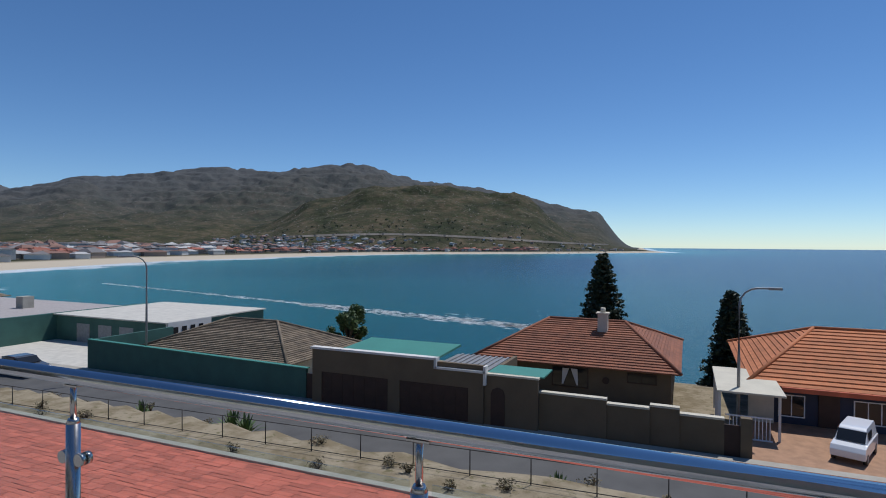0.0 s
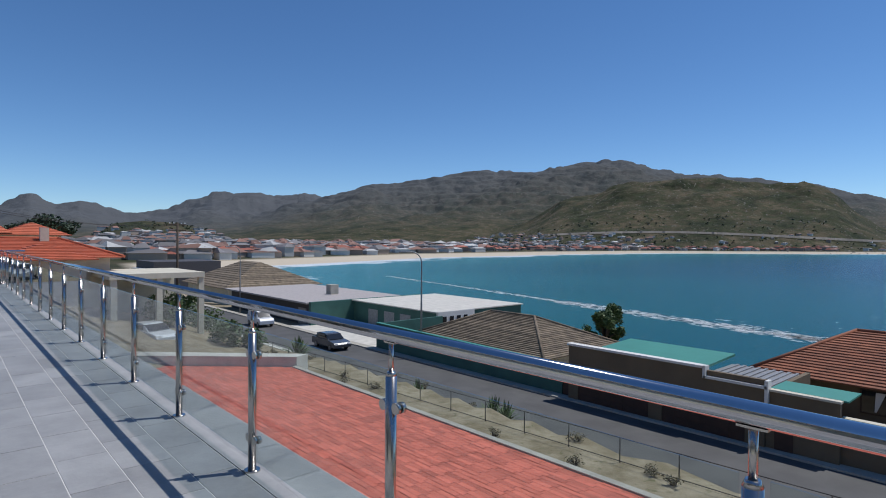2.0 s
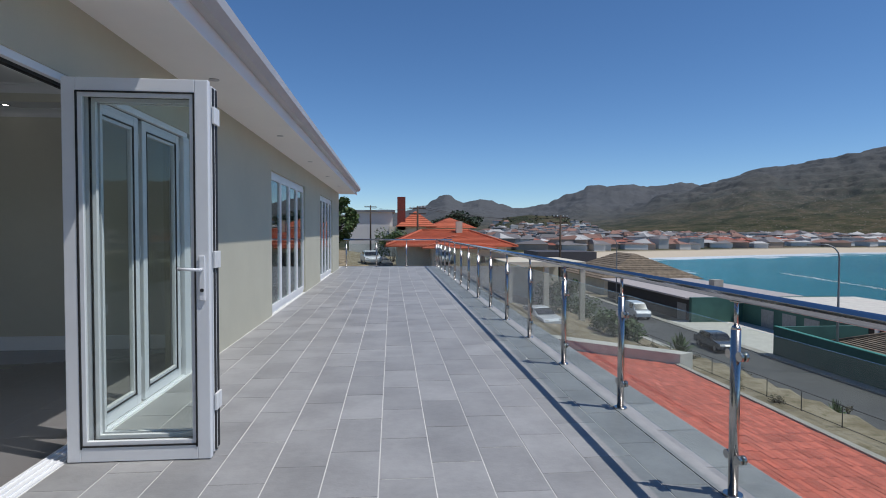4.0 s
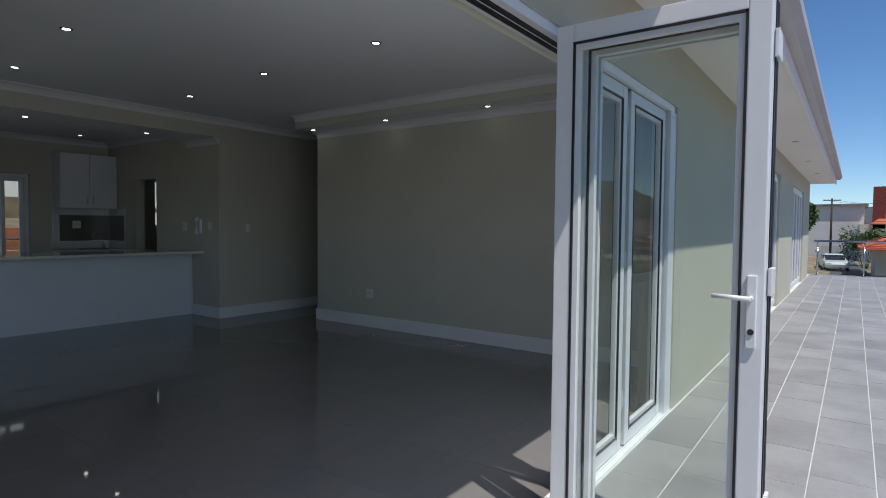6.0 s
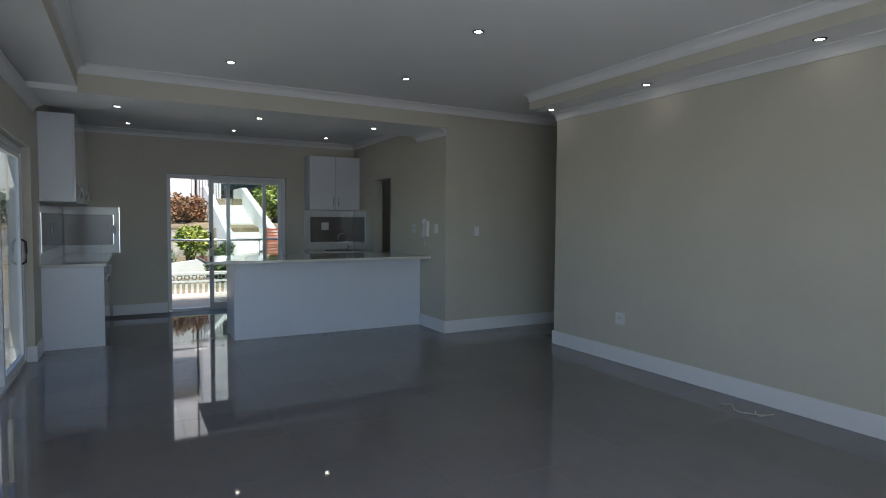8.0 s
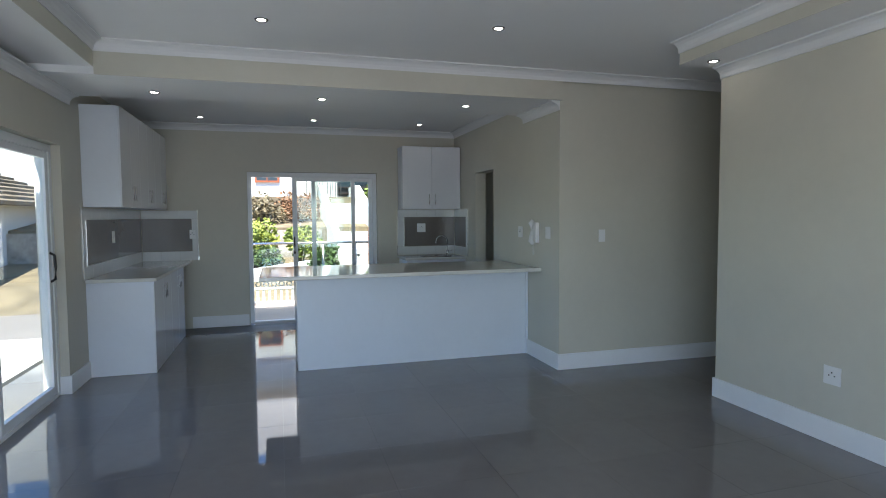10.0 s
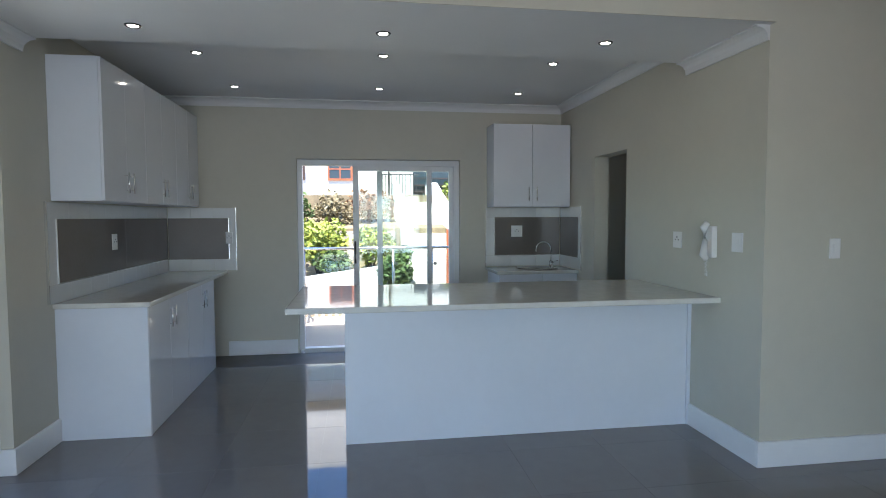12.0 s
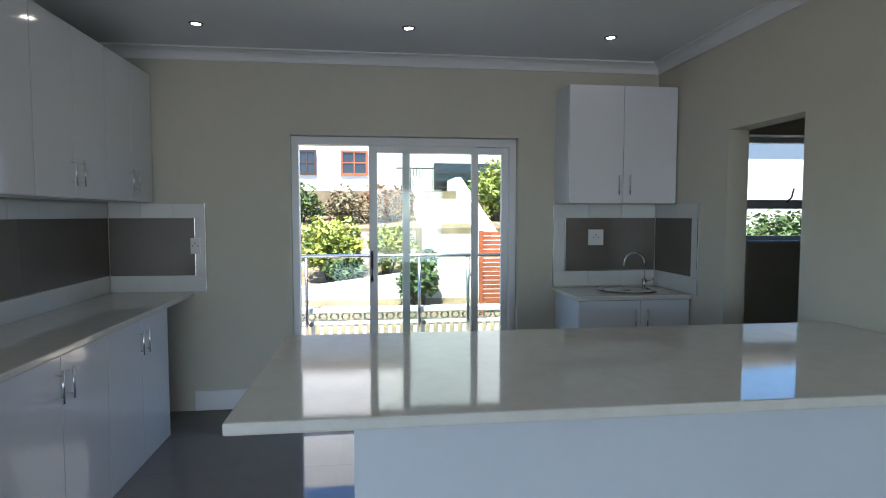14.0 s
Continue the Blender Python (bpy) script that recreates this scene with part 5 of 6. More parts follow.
block("wall", (0, 12, 84, 96, -3, 2.0), CREAM, h)
part("roof", hip_roof(bmesh.new(), 1.0, 7.0, 83, 96, 2.0, 4.4, 8, "y", 0.4), REDROOF, h)
part("wing_roof", hip_roof(bmesh.new(), 5.5, 13, 83, 95, 1.8, 3.4, 8, "y", 0.4), REDROOF, h)
block("chimney", (1.2, 2.4, 84, 85.2, 1.5, 6.4), mat("red_brick", (0.25, 0.05, 0.035), 0.85, vary=0.2, scale=4), h, "tall red brick chimney")
h = thing("house", "white flat-roofed house up the side street", "house")
block("wall", (-6.5, 0.5, 92, 104, -3, 4.4), WHITEWALL, h)
block("roof", (-6.9, 0.9, 91.6, 104.4, 4.4, 4.7), GALV, h)
gf = thing("garden_wall", "low dark timber garden fence by the side street", "fence")
block("panel", (0.6, 3.8, 46.6, 46.8, -4.0, -1.6), mat("weathered_fence", (0.12, 0.1, 0.08), 0.9, vary=0.2), gf)


# ---- plants ----
def leaf_mat(name, a, b):
    return mat(name, a, 0.65, vary=0.2, scale=3, second=b, island=0.3)


PINE = leaf_mat("pine_needles", (0.03, 0.055, 0.02), (0.012, 0.025, 0.012))
LEAFGREEN = leaf_mat("green_leaves", (0.09, 0.14, 0.035), (0.04, 0.075, 0.02))
LEAFLIME = leaf_mat("yellow_green_leaves", (0.3, 0.33, 0.05), (0.12, 0.18, 0.03))
LEAFRED = leaf_mat("rust_leaves", (0.26, 0.11, 0.04), (0.14, 0.1, 0.05))
DRYLEAF = leaf_mat("dry_twigs", (0.2, 0.16, 0.08), (0.1, 0.09, 0.05))
BARK = mat("bark", (0.09, 0.065, 0.045), 0.95, vary=0.25, scale=6, bump=0.4, bscale=12)


def leaf_cloud(verts, faces, c, r, n, size, rng):
    for _ in range(n):
        d = Vector((rng.gauss(0, 1), rng.gauss(0, 1), rng.gauss(0, 1))).normalized() * (rng.random() ** 0.45)
        p = Vector((c[0] + d.x * r[0], c[1] + d.y * r[1], c[2] + d.z * r[2]))
        u = Vector((rng.gauss(0, 1), rng.gauss(0, 1), rng.gauss(0, 0.6))).normalized()
        w = u.cross(Vector((rng.gauss(0, 1), rng.gauss(0, 1), rng.gauss(0, 1)))).normalized()
        s = size * rng.uniform(0.6, 1.4)
        k = len(verts)
        verts += [p - u * s, p + w * s * 0.45, p + u * s, p - w * s * 0.45]
        faces.append((k, k + 1, k + 2, k + 3))


def leaves(name, verts, faces, material, parent):
    me = bpy.data.meshes.new(name)
    me.from_pydata([tuple(v) for v in verts], [], faces)
    me.materials.append(material)
    ob = new(name, me)
    ob.parent = parent
    return ob


def bush(label, x, y, z, r, h, material, seed, leafsize=0.06, count=1400, name="bush"):
    """A shrub: stems from the base, and leaves in uneven clumps."""
    rng = random.Random(seed)
    e = thing(name, label, name)
    v, f = [], []
    b = bmesh.new()
    for i in range(9):
        a, rr = rng.uniform(0, 6.28), r * rng.uniform(0.1, 0.75)
        c = (math.cos(a) * rr, math.sin(a) * rr, h * rng.uniform(0.35, 0.85))
        bend(b, [(0.1 * c[0], 0.1 * c[1], -0.1), (c[0] * 0.5, c[1] * 0.5, c[2] * 0.6), c], [0.03, 0.02, 0.01], 5)
        q = r * rng.uniform(0.3, 0.55)
        leaf_cloud(v, f, c, (q, q, min(q, h * 0.4)), count // 9, leafsize, rng)
    part("stem", b, BARK, e)
    leaves("foliage", v, f, material, e)
    e.matrix_basis = pose(x, y, z)
    return e


def norfolk_pine(x, y, z, h, seed, label):
    """A straight trunk with whorls of drooping branches, shorter towards the top."""
    rng = random.Random(seed)
    e = thing("norfolk_pine", label, "tree")
    part("trunk", bend(bmesh.new(), [(0, 0, -0.3), (0.05, 0, h * 0.4), (0, 0.03, h * 0.8), (0, 0, h)], [0.3, 0.22, 0.1, 0.03], 8), BARK, e)
    v, f = [], []
    limbs = bmesh.new()
    tiers = 27
    for i in range(tiers):
        t = i / (tiers - 1)
        zz = h * (0.14 + 0.85 * t)
        reach = h * 0.225 * (1 - t) ** 0.8 + 0.25
        for k in range(9):
            a = 6.283 * k / 9 + i * 0.9 + rng.uniform(-0.2, 0.2)
            rr = reach * rng.uniform(0.75, 1.12)
            tip = Vector((math.cos(a) * rr, math.sin(a) * rr, zz - 0.1 * rr + rng.uniform(-0.1, 0.15)))
            tube(limbs, (0, 0, zz), tip, 0.04, 0.015, seg=4)
            for j in range(5):
                s = 0.3 + 0.7 * j / 4
                p = Vector((0, 0, zz)).lerp(tip, s) + Vector((0, 0, 0.08 * s))
                leaf_cloud(v, f, p, (0.36, 0.36, 0.22), 16, 0.2, rng)
    part("branches", limbs, BARK, e)
    leaves("crown", v, f, PINE, e)
    e.matrix_basis = pose(x, y, z)
    return e


norfolk_pine(58, 6.15, -13.5, 14.0, 3, "tall dark Norfolk pine behind the tiled house")
norfolk_pine(58, -5.2, -13.5, 10.8, 4, "dark Norfolk pine beside the orange-roofed house")


def tree(x, y, z, h, spread, seed, label, material, flat=0.35, low=0.45, leafsize=0.2, count=5200):
    rng = random.Random(seed)
    e = thing("tree", label, "tree")
    limbs = bmesh.new()
    v, f = [], []
    bend(limbs, [(0, 0, -0.5), (0.1, 0, h * 0.25), (0.05, 0.1, h * 0.55)], [0.28, 0.22, 0.15], 7)
    for i in range(22):
        a, rr = rng.uniform(0, 6.28), spread * rng.uniform(0.15, 1.0)
        c = (math.cos(a) * rr, math.sin(a) * rr, h * (low + (1 - low) * rng.uniform(0.1, 0.95) * (1 - 0.4 * rr / spread)))
        bend(limbs, [(0.05, 0.1, h * 0.4), (c[0] * 0.5, c[1] * 0.5, (c[2] + h * 0.45) * 0.5), c], [0.1, 0.06, 0.02], 5)
        q = spread * rng.uniform(0.18, 0.33)
        leaf_cloud(v, f, c, (q, q, q * flat * 1.6), count // 22, leafsize, rng)
    part("trunk", limbs, BARK, e)
    leaves("crown", v, f, material, e)
    e.matrix_basis = pose(x, y, z)
    return e


tree(52, 31.4, -12.0, 7.9, 2.3, 5, "ragged dark pine behind the green roof", LEAFGREEN, 0.7, 0.35, 0.17, 7000)
tree(12, 98, -4.0, 8.6, 6.0, 6, "flat-topped dark cypress behind the orange roofs", PINE, 0.25, 0.7, 0.28)
tree(-5.4, 56, -2.2, 8.0, 2.6, 7, "leafy green tree beside the side street", LEAFGREEN, 0.6, 0.25)
for i, (x, y, z, r, h) in enumerate(((0.5, 70, -2.6, 2.2, 3.9), (3.2, 73, -2.8, 2.4, 3.7), (-6.0, 33, -2.2, 1.2, 2.0), (14, 46, -5.5, 2.2, 2.8), (19, 55, -8.0, 2.8, 3.4), (20, 66, -8.5, 3.2, 4.0), (22, 80, -8.7, 3.0, 4.2), (17, 40, -6.9, 1.9, 2.2))):
    bush("dense dark green shrub on the bank", x, y, z, r, h, LEAFGREEN, 20 + i, 0.16, 1700)


def agave(x, y, z, r, seed, label, material):
    """Long tapering leaves from one root."""
    rng = random.Random(seed)
    e = thing("agave", label, "plant")
    v, f = [], []
    for i in range(46):
        a, t = rng.uniform(0, 6.28), rng.uniform(0.15, 1.0)
        d = Vector((math.cos(a) * t, math.sin(a) * t, 1.15 - t * 0.7))
        side = Vector((-math.sin(a), math.cos(a), 0)) * r * 0.06
        base, mid, tip = Vector((0, 0, 0)), d * r * 0.6, d * r + Vector((0, 0, -0.15 * r * t))
        k = len(v)
        v += [base - side, base + side, mid + side * 0.9, mid - side * 0.9, tip]
        f += [(k, k + 1, k + 2, k + 3), (k + 3, k + 2, k + 4)]
    leaves("foliage", v, f, material, e)
    e.matrix_basis = pose(x, y, z)
    return e


for i, (x, y, r) in enumerate(((22.2, 19.0, 1.0), (22.0, 18.0, 0.9), (22.4, 3.0, 0.7), (22.0, -6.0, 0.9), (22.3, 25.4, 0.8), (22.1, 40.5, 1.3), (22.3, -4.2, 0.8))):
    z = float(height(np.array([x]), np.array([y]))[0])
    agave(x, y, z - 0.05, r * 1.35, 40 + i, "spiky green succulent on the sandy bank", LEAFGREEN)
for i in range(26):
    rng = random.Random(90 + i)
    x, y = rng.uniform(17.2, 22.4), -8 + i * 1.9 + rng.uniform(-0.8, 0.8)
    z = float(height(np.array([x]), np.array([y]))[0])
    bush("small dry tuft on the sandy bank", x, y, z - 0.02, 0.28 + 0.25 * rng.random(), 0.35, DRYLEAF, 120 + i, 0.05, 160, "dry_tuft")


# ---- vehicles ----
def car(x, y, z, turn, paint, label, van=False, size=1.0):
    e = thing("car", label, "car")
    L, W, H = (4.1, 1.7, 1.85) if van else (4.5, 1.76, 1.42)
    if van:
        low = [(-2.0, 0.35), (2.0, 0.35), (2.05, 0.75), (1.85, 1.0), (1.2, 1.08), (-2.0, 1.08)]
        top = [(-1.98, 1.08), (1.2, 1.08), (0.65, 1.72), (0.4, 1.82), (-1.75, 1.85), (-1.95, 1.75)]
    else:
        low = [(-2.2, 0.32), (2.2, 0.32), (2.25, 0.6), (2.05, 0.78), (1.0, 0.92), (-1.6, 0.96), (-2.2, 0.9)]
        top = [(-1.7, 0.95), (1.05, 0.92), (0.35, 1.36), (0.1, 1.42), (-0.9, 1.42), (-1.25, 1.34)]

    def shell(outline, w, inset):
        b = extrude(bmesh.new(), outline, "y", -w / 2, w / 2)
        for vv in b.verts:
            if vv.co.z > (1.2 if inset else 5):
                vv.co.y *= 0.84
        bmesh.ops.bevel(b, geom=list(b.edges), offset=0.05, segments=2, affect="EDGES", profile=0.6)
        return b
    part("body", shell(low, W, False), paint, e)
    part("cabin", shell(top, W - 0.12, True), paint, e)
    g = bmesh.new()
    zz0, zz1 = (1.15, 1.65) if van else (0.98, 1.32)
    for s in (-1, 1):
        box(g, -1.0 if not van else -0.3, 0.35 if not van else 0.6, s * (W / 2 - 0.1) - 0.03, s * (W / 2 - 0.1) + 0.03, zz0, zz1)
    part("side_windows", g, DARKGLASS, e)
    g = bmesh.new()
    x0, x1 = (1.2, 0.68) if van else (1.05, 0.38)
    extrude(g, [(x0 + 0.03, zz0 - 0.02), (x1 + 0.03, zz1 + 0.02), (x1 - 0.03, zz1 + 0.02), (x0 - 0.03, zz0 - 0.02)], "y", -W / 2 + 0.16, W / 2 - 0.16)
    part("windscreen", g, DARKGLASS, e)
    g = bmesh.new()
    xb = -1.99 if van else -1.5
    box(g, xb - 0.02, xb + 0.02, -W / 2 + 0.2, W / 2 - 0.2, zz0, zz1)
    part("rear_window", g, DARKGLASS, e)
    for s in (-1, 1):
        block("headlight", (L / 2 - 0.12, L / 2 - 0.02, s * 0.62 - 0.16, s * 0.62 + 0.16, 0.6, 0.74), PLASTIC, e, bevel=0.02)
        block("tail_light", (-L / 2 + 0.02, -L / 2 + 0.1, s * 0.7 - 0.1, s * 0.7 + 0.1, 0.68, 0.85), REDROOF, e, bevel=0.02)
        for wx in (-1.3, 1.35):
            t = part("tyre", tube(bmesh.new(), (wx, s * (W / 2 - 0.19), 0.31), (wx, s * (W / 2 + 0.01), 0.31), 0.31, seg=18), RUBBER, e)
            part("rim", tube(bmesh.new(), (wx, s * (W / 2 - 0.05), 0.31), (wx, s * (W / 2 + 0.02), 0.31), 0.19, seg=14), GALV, t)
    e.matrix_basis = pose(x, y, z, 0, 0, turn) @ Matrix.Diagonal((size, size, size, 1))
    return e


WHITEPAINT = mat("white_car_paint", (0.75, 0.76, 0.77), 0.25, vary=0.02, coat=0.5)
GREYPAINT = mat("dark_grey_car_paint", (0.07, 0.075, 0.085), 0.25, vary=0.02, coat=0.6)
car(33.8, -9.0, -8.56, 158, WHITEPAINT, "white delivery van parked on the brick drive", True, 0.82)
car(27.9, 45.2, -8.6, -92, GREYPAINT, "dark grey saloon car on the street")
car(-1.9, 61.0, -2.2, -80, WHITEPAINT, "white car on the side street")
car(11.8, 42.5, -5.9, -75, WHITEPAINT, "white car parked beside the carport")
car(28.6, 62.5, -8.6, -92, WHITEPAINT, "white pickup on the street", True)


# ---- the far town and boulders on the slopes ----
def far_town(name, label, count, place, size, materials, seed):
    rng = random.Random(seed)
    vs, fs, ms = [], [], []
    for _ in range(count):
        x, y = place(rng)
        d = float(coast_distance(np.array([float(x)]), np.array([float(y)]))[0])
        if d < 45:
            continue
        z = float(height(np.array([float(x)]), np.array([float(y)]))[0])
        if z > 22:
            continue
        w, l, h = rng.uniform(0.6, 1.5) * size, rng.uniform(0.7, 2.2) * size, rng.choice((3, 3, 3.5, 6)) * size / 9
        a = rng.uniform(-0.4, 0.4)
        ca, sa = math.cos(a), math.sin(a)
        k = len(vs)
        for zz, g in ((z - 3, 1), (z + h, 1)):
            for i, j in ((-1, -1), (1, -1), (1, 1), (-1, 1)):
                px, py = i * l / 2 * g, j * w / 2 * g
                vs.append((x + px * ca - py * sa, y + px * sa + py * ca, zz))
        fs += [(k, k + 1, k + 5, k + 4), (k + 1, k + 2, k + 6, k + 5), (k + 2, k + 3, k + 7, k + 6), (k + 3, k, k + 4, k + 7)]
        ms += [0 if rng.random() < 0.65 else 1] * 4
        kk = len(vs)
        for i, j in ((-1, -1), (1, -1), (1, 1), (-1, 1)):
            px, py = i * l * 0.54, j * w * 0.56
            vs.append((x + px * ca - py * sa, y + px * sa + py * ca, z + h))
        for i in (-1, 1):
            px = i * l * 0.3
            vs.append((x + px * ca, y + px * sa, z + h + w * rng.uniform(0.05, 0.3)))
        fs += [(kk, kk + 1, kk + 5, kk + 4), (kk + 2, kk + 3, kk + 4, kk + 5), (kk + 1, kk + 2, kk + 5), (kk + 3, kk, kk + 4)]
        ms += [rng.choice((2, 2, 3, 3, 4))] * 4
    me = bpy.data.meshes.new(name)
    me.from_pydata(vs, [], fs)
    for m in materials:
        me.materials.append(m)
    me.polygons.foreach_set("material_index", ms)
    return tagged(new(name, me), label, "town", kind="stuff")


TOWN = [mat("town_white", (0.6, 0.58, 0.54), 0.8, vary=0.05, scale=0.1, island=0.2), mat("town_tan", (0.36, 0.28, 0.22), 0.8, vary=0.05, scale=0.1, island=0.25),
        mat("town_roof_grey", (0.16, 0.15, 0.15), 0.8, vary=0.1, scale=0.1, island=0.35), mat("town_roof_brown", (0.22, 0.12, 0.09), 0.8, vary=0.1, scale=0.1, island=0.3), mat("town_roof_pale", (0.45, 0.44, 0.42), 0.7, vary=0.1, scale=0.1, island=0.2)]


def flat_place(rng):
    a = math.radians(rng.uniform(-1, 46))
    r = rng.uniform(400, 1150) if rng.random() < 0.85 else rng.uniform(1150, 1500)
    return r * math.sin(a), r * math.cos(a)


def slope_place(rng):
    a = math.radians(rng.uniform(38, 62))
    r = rng.gauss(1200, 90)
    return r * math.sin(a), r * math.cos(a)


def strip_place(rng):
    a = math.radians(rng.uniform(44, 86))
    r = rng.uniform(850, 1750)
    x, y = r * math.sin(a), r * math.cos(a)
    return x, y


far_town("far_town", "distant low houses of the seaside town", 1300, flat_place, 11, TOWN, 11)
far_town("hillside_houses", "scattered distant houses on the lower slope", 220, slope_place, 8, TOWN, 12)
far_town("shore_houses", "distant houses along the foot of the mountain", 350, strip_place, 7, TOWN, 13)


def beach_place(rng):
    i = rng.randrange(4, 9)
    (ax, ay), (bx, by) = COAST[i], COAST[i + 1]
    t, off = rng.random(), rng.uniform(62, 120)
    k = math.hypot(bx - ax, by - ay)
    return ax + (bx - ax) * t - (by - ay) / k * off, ay + (by - ay) * t + (bx - ax) / k * off


RUST = mat("town_roof_rust", (0.3, 0.1, 0.065), 0.85, vary=0.12, scale=0.1, island=0.25)
far_town("beach_houses", "distant low rust-roofed houses behind the beach", 420, beach_place, 8, [TOWN[1], TOWN[1], RUST, RUST, TOWN[3]], 14)
rng = random.Random(15)
v, f = [], []
for i in range(2600):
    a, r = math.radians(rng.uniform(0, 88)), rng.uniform(380, 1500)
    x, y = r * math.sin(a), r * math.cos(a)
    if float(coast_distance(np.array([x]), np.array([y]))[0]) > 60:
        z = float(height(np.array([x]), np.array([y]))[0])
        leaf_cloud(v, f, (x, y, z + 2), (4, 4, 2.2), 7, 2.2, rng)
me = bpy.data.meshes.new("far_trees")
me.from_pydata([tuple(p) for p in v], [], f)
me.materials.append(PINE)
tagged(new("far_trees", me), "distant dark trees among the houses", "trees", kind="stuff")
b = bmesh.new()
rng = random.Random(16)
v, f = [], []
for i in range(3000):
    a, r = math.radians(rng.uniform(30, 83)), rng.uniform(1150, 2700)
    x, y = r * math.sin(a), r * math.cos(a)
    z = float(height(np.array([x]), np.array([y]))[0])
    s = rng.uniform(1.2, 3.6)
    k = len(v)
    v += [(x - s, y, z - 1), (x, y - s, z - 1), (x + s, y, z - 1), (x, y + s, z - 1), (x + rng.uniform(-1, 1), y, z + s * 0.7)]
    f += [(k, k + 1, k + 4), (k + 1, k + 2, k + 4), (k + 2, k + 3, k + 4), (k + 3, k, k + 4)]
b.free()
me = bpy.data.meshes.new("boulders")
me.from_pydata(v, [], f)
me.materials.append(mat("grey_rock", (0.2, 0.18, 0.15), 0.9, vary=0.2, scale=0.1, island=0.3))
tagged(new("boulders", me), "grey sandstone boulders on the mountain slope", "rocks", kind="stuff")
# coast road cut into the slope: a pale band that keeps its height
v, f = [], []
road_r = np.arange(1010, 2300, 6.0)
for i in range(150):
    a = math.radians(50 + 33 * i / 149)
    hh = height(road_r * math.sin(a), road_r * math.cos(a))
    want = 12 + 10 * math.sin(i * 0.03)
    over = np.nonzero(hh > want)[0]
    r = float(road_r[over[0]]) if len(over) else 1500.0
    k = len(v)
    for dr, dz in ((-9, 0.5), (-4, 5.0)):
        v.append(((r + dr) * math.sin(a), (r + dr) * math.cos(a), want + dz))
    if i and abs(r - last_r) < 60:
        f.append((k - 2, k, k + 1, k - 1))
    last_r = r
me = bpy.data.meshes.new("coast_road")
me.from_pydata(v, [], f)
me.materials.append(mat("pale_road_cut", (0.26, 0.23, 0.19), 0.9, vary=0.2, scale=0.05))
tagged(new("coast_road", me), "pale coast road cut into the mountain foot", "road", kind="structure")
# drifting foam lines on the bay
v, f = [], []
rng = random.Random(17)
FOAM = [(165, 225), (150, 160), (136, 100), (128, 68), (121, 36), (116, 20)]
for (ax, ay), (bx, by) in zip(FOAM, FOAM[1:]):
    for i in range(260):
        t = rng.random()
        wide = 1.0 + 3.2 * max(0, 1 - abs(ay - 75) / 90)
        x, y = ax + (bx - ax) * t + rng.gauss(0, wide * 0.6), ay + (by - ay) * t + rng.gauss(0, 1.5)
        s = rng.uniform(0.15, 0.6)
        k = len(v)
        v += [(x - s * 0.5, y - s * 3, -15.97), (x + s * 0.4, y - s, -15.97), (x + s * 0.5, y + s * 3, -15.97), (x - s * 0.4, y + s, -15.97)]
        f.append((k, k + 1, k + 2, k + 3))
me = bpy.data.meshes.new("sea_foam")
me.from_pydata(v, [], f)
me.materials.append(mat("foam", (0.7, 0.75, 0.76), 0.8, vary=0.05))
tagged(new("sea_foam", me), "white foam line drifting on the bay", "foam", kind="stuff")


# ---- back patio and garden ----
before_garden = set(bpy.context.scene.objects)
PATIO = mat("patio_tile", (0.24, 0.21, 0.19), 0.4, vary=0.1, scale=2, bump=0.05)
setting("back_patio", box(bmesh.new(), -13.6, LX - 0.22, -3.2, 9.0, -0.3, -0.06), PATIO, "pinkish grey tiled back patio", "patio")
setting("side_patio", box(bmesh.new(), LX - 0.22, FX - 0.26, -3.2, 0.04, -0.3, -0.06), WHITEWALL, "pale sunlit side patio", "patio")
low = thing("low_balustrade", "low white pierced concrete balustrade on the patio edge", "balustrade")
block("top_rail", (-13.52, -13.38, 0.4, 6.6, 0.36, 0.42), WHITEWALL, low, bevel=0.01)
block("mid_rail", (-13.49, -13.41, 0.4, 6.6, 0.22, 0.26), WHITEWALL, low)
block("bottom_rail", (-13.5, -13.4, 0.4, 6.6, -0.06, 0.0), WHITEWALL, low)
slat = box(bmesh.new(), -13.48, -13.42, -0.022, 0.022, 0.0, 0.22)
s0 = part("slat", slat, WHITEWALL, low)
ring = bmesh.new()
bend(ring, [(-13.45, 0.045 * math.cos(a), 0.31 + 0.045 * math.sin(a)) for a in [i * 6.283 / 10 for i in range(11)]], 0.014, 5)
r0 = part("ring", ring, WHITEWALL, low)
for i in range(62):
    ob = s0 if i == 0 else new("slat", s0.data)
    ob.parent = low
    ob.matrix_basis = Matrix.Translation((0, 0.45 + i * 0.1, 0))
for i in range(46):
    ob = r0 if i == 0 else new("ring", r0.data)
    ob.parent = low
    ob.matrix_basis = Matrix.Translation((0, 0.48 + i * 0.132, 0))
gb = thing("patio_rail", "stainless handrail with glass panels on the back patio", "balustrade")
part("handrail", tube(bmesh.new(), (-13.3, 0.4, 1.04), (-13.3, 6.6, 1.04), 0.022), STEEL, gb)
for y in (0.6, 1.9, 3.2, 3.78, 5.2, 6.4):
    p = part("post", tube(bmesh.new(), (-13.3, y, -0.06), (-13.3, y, 1.02), 0.02), STEEL, gb)
    for z in (0.25, 0.8):
        part("glass_clamp", tube(bmesh.new(), (-13.33, y + 0.05, z), (-13.27, y + 0.05, z), 0.025), DARKPLASTIC, p)
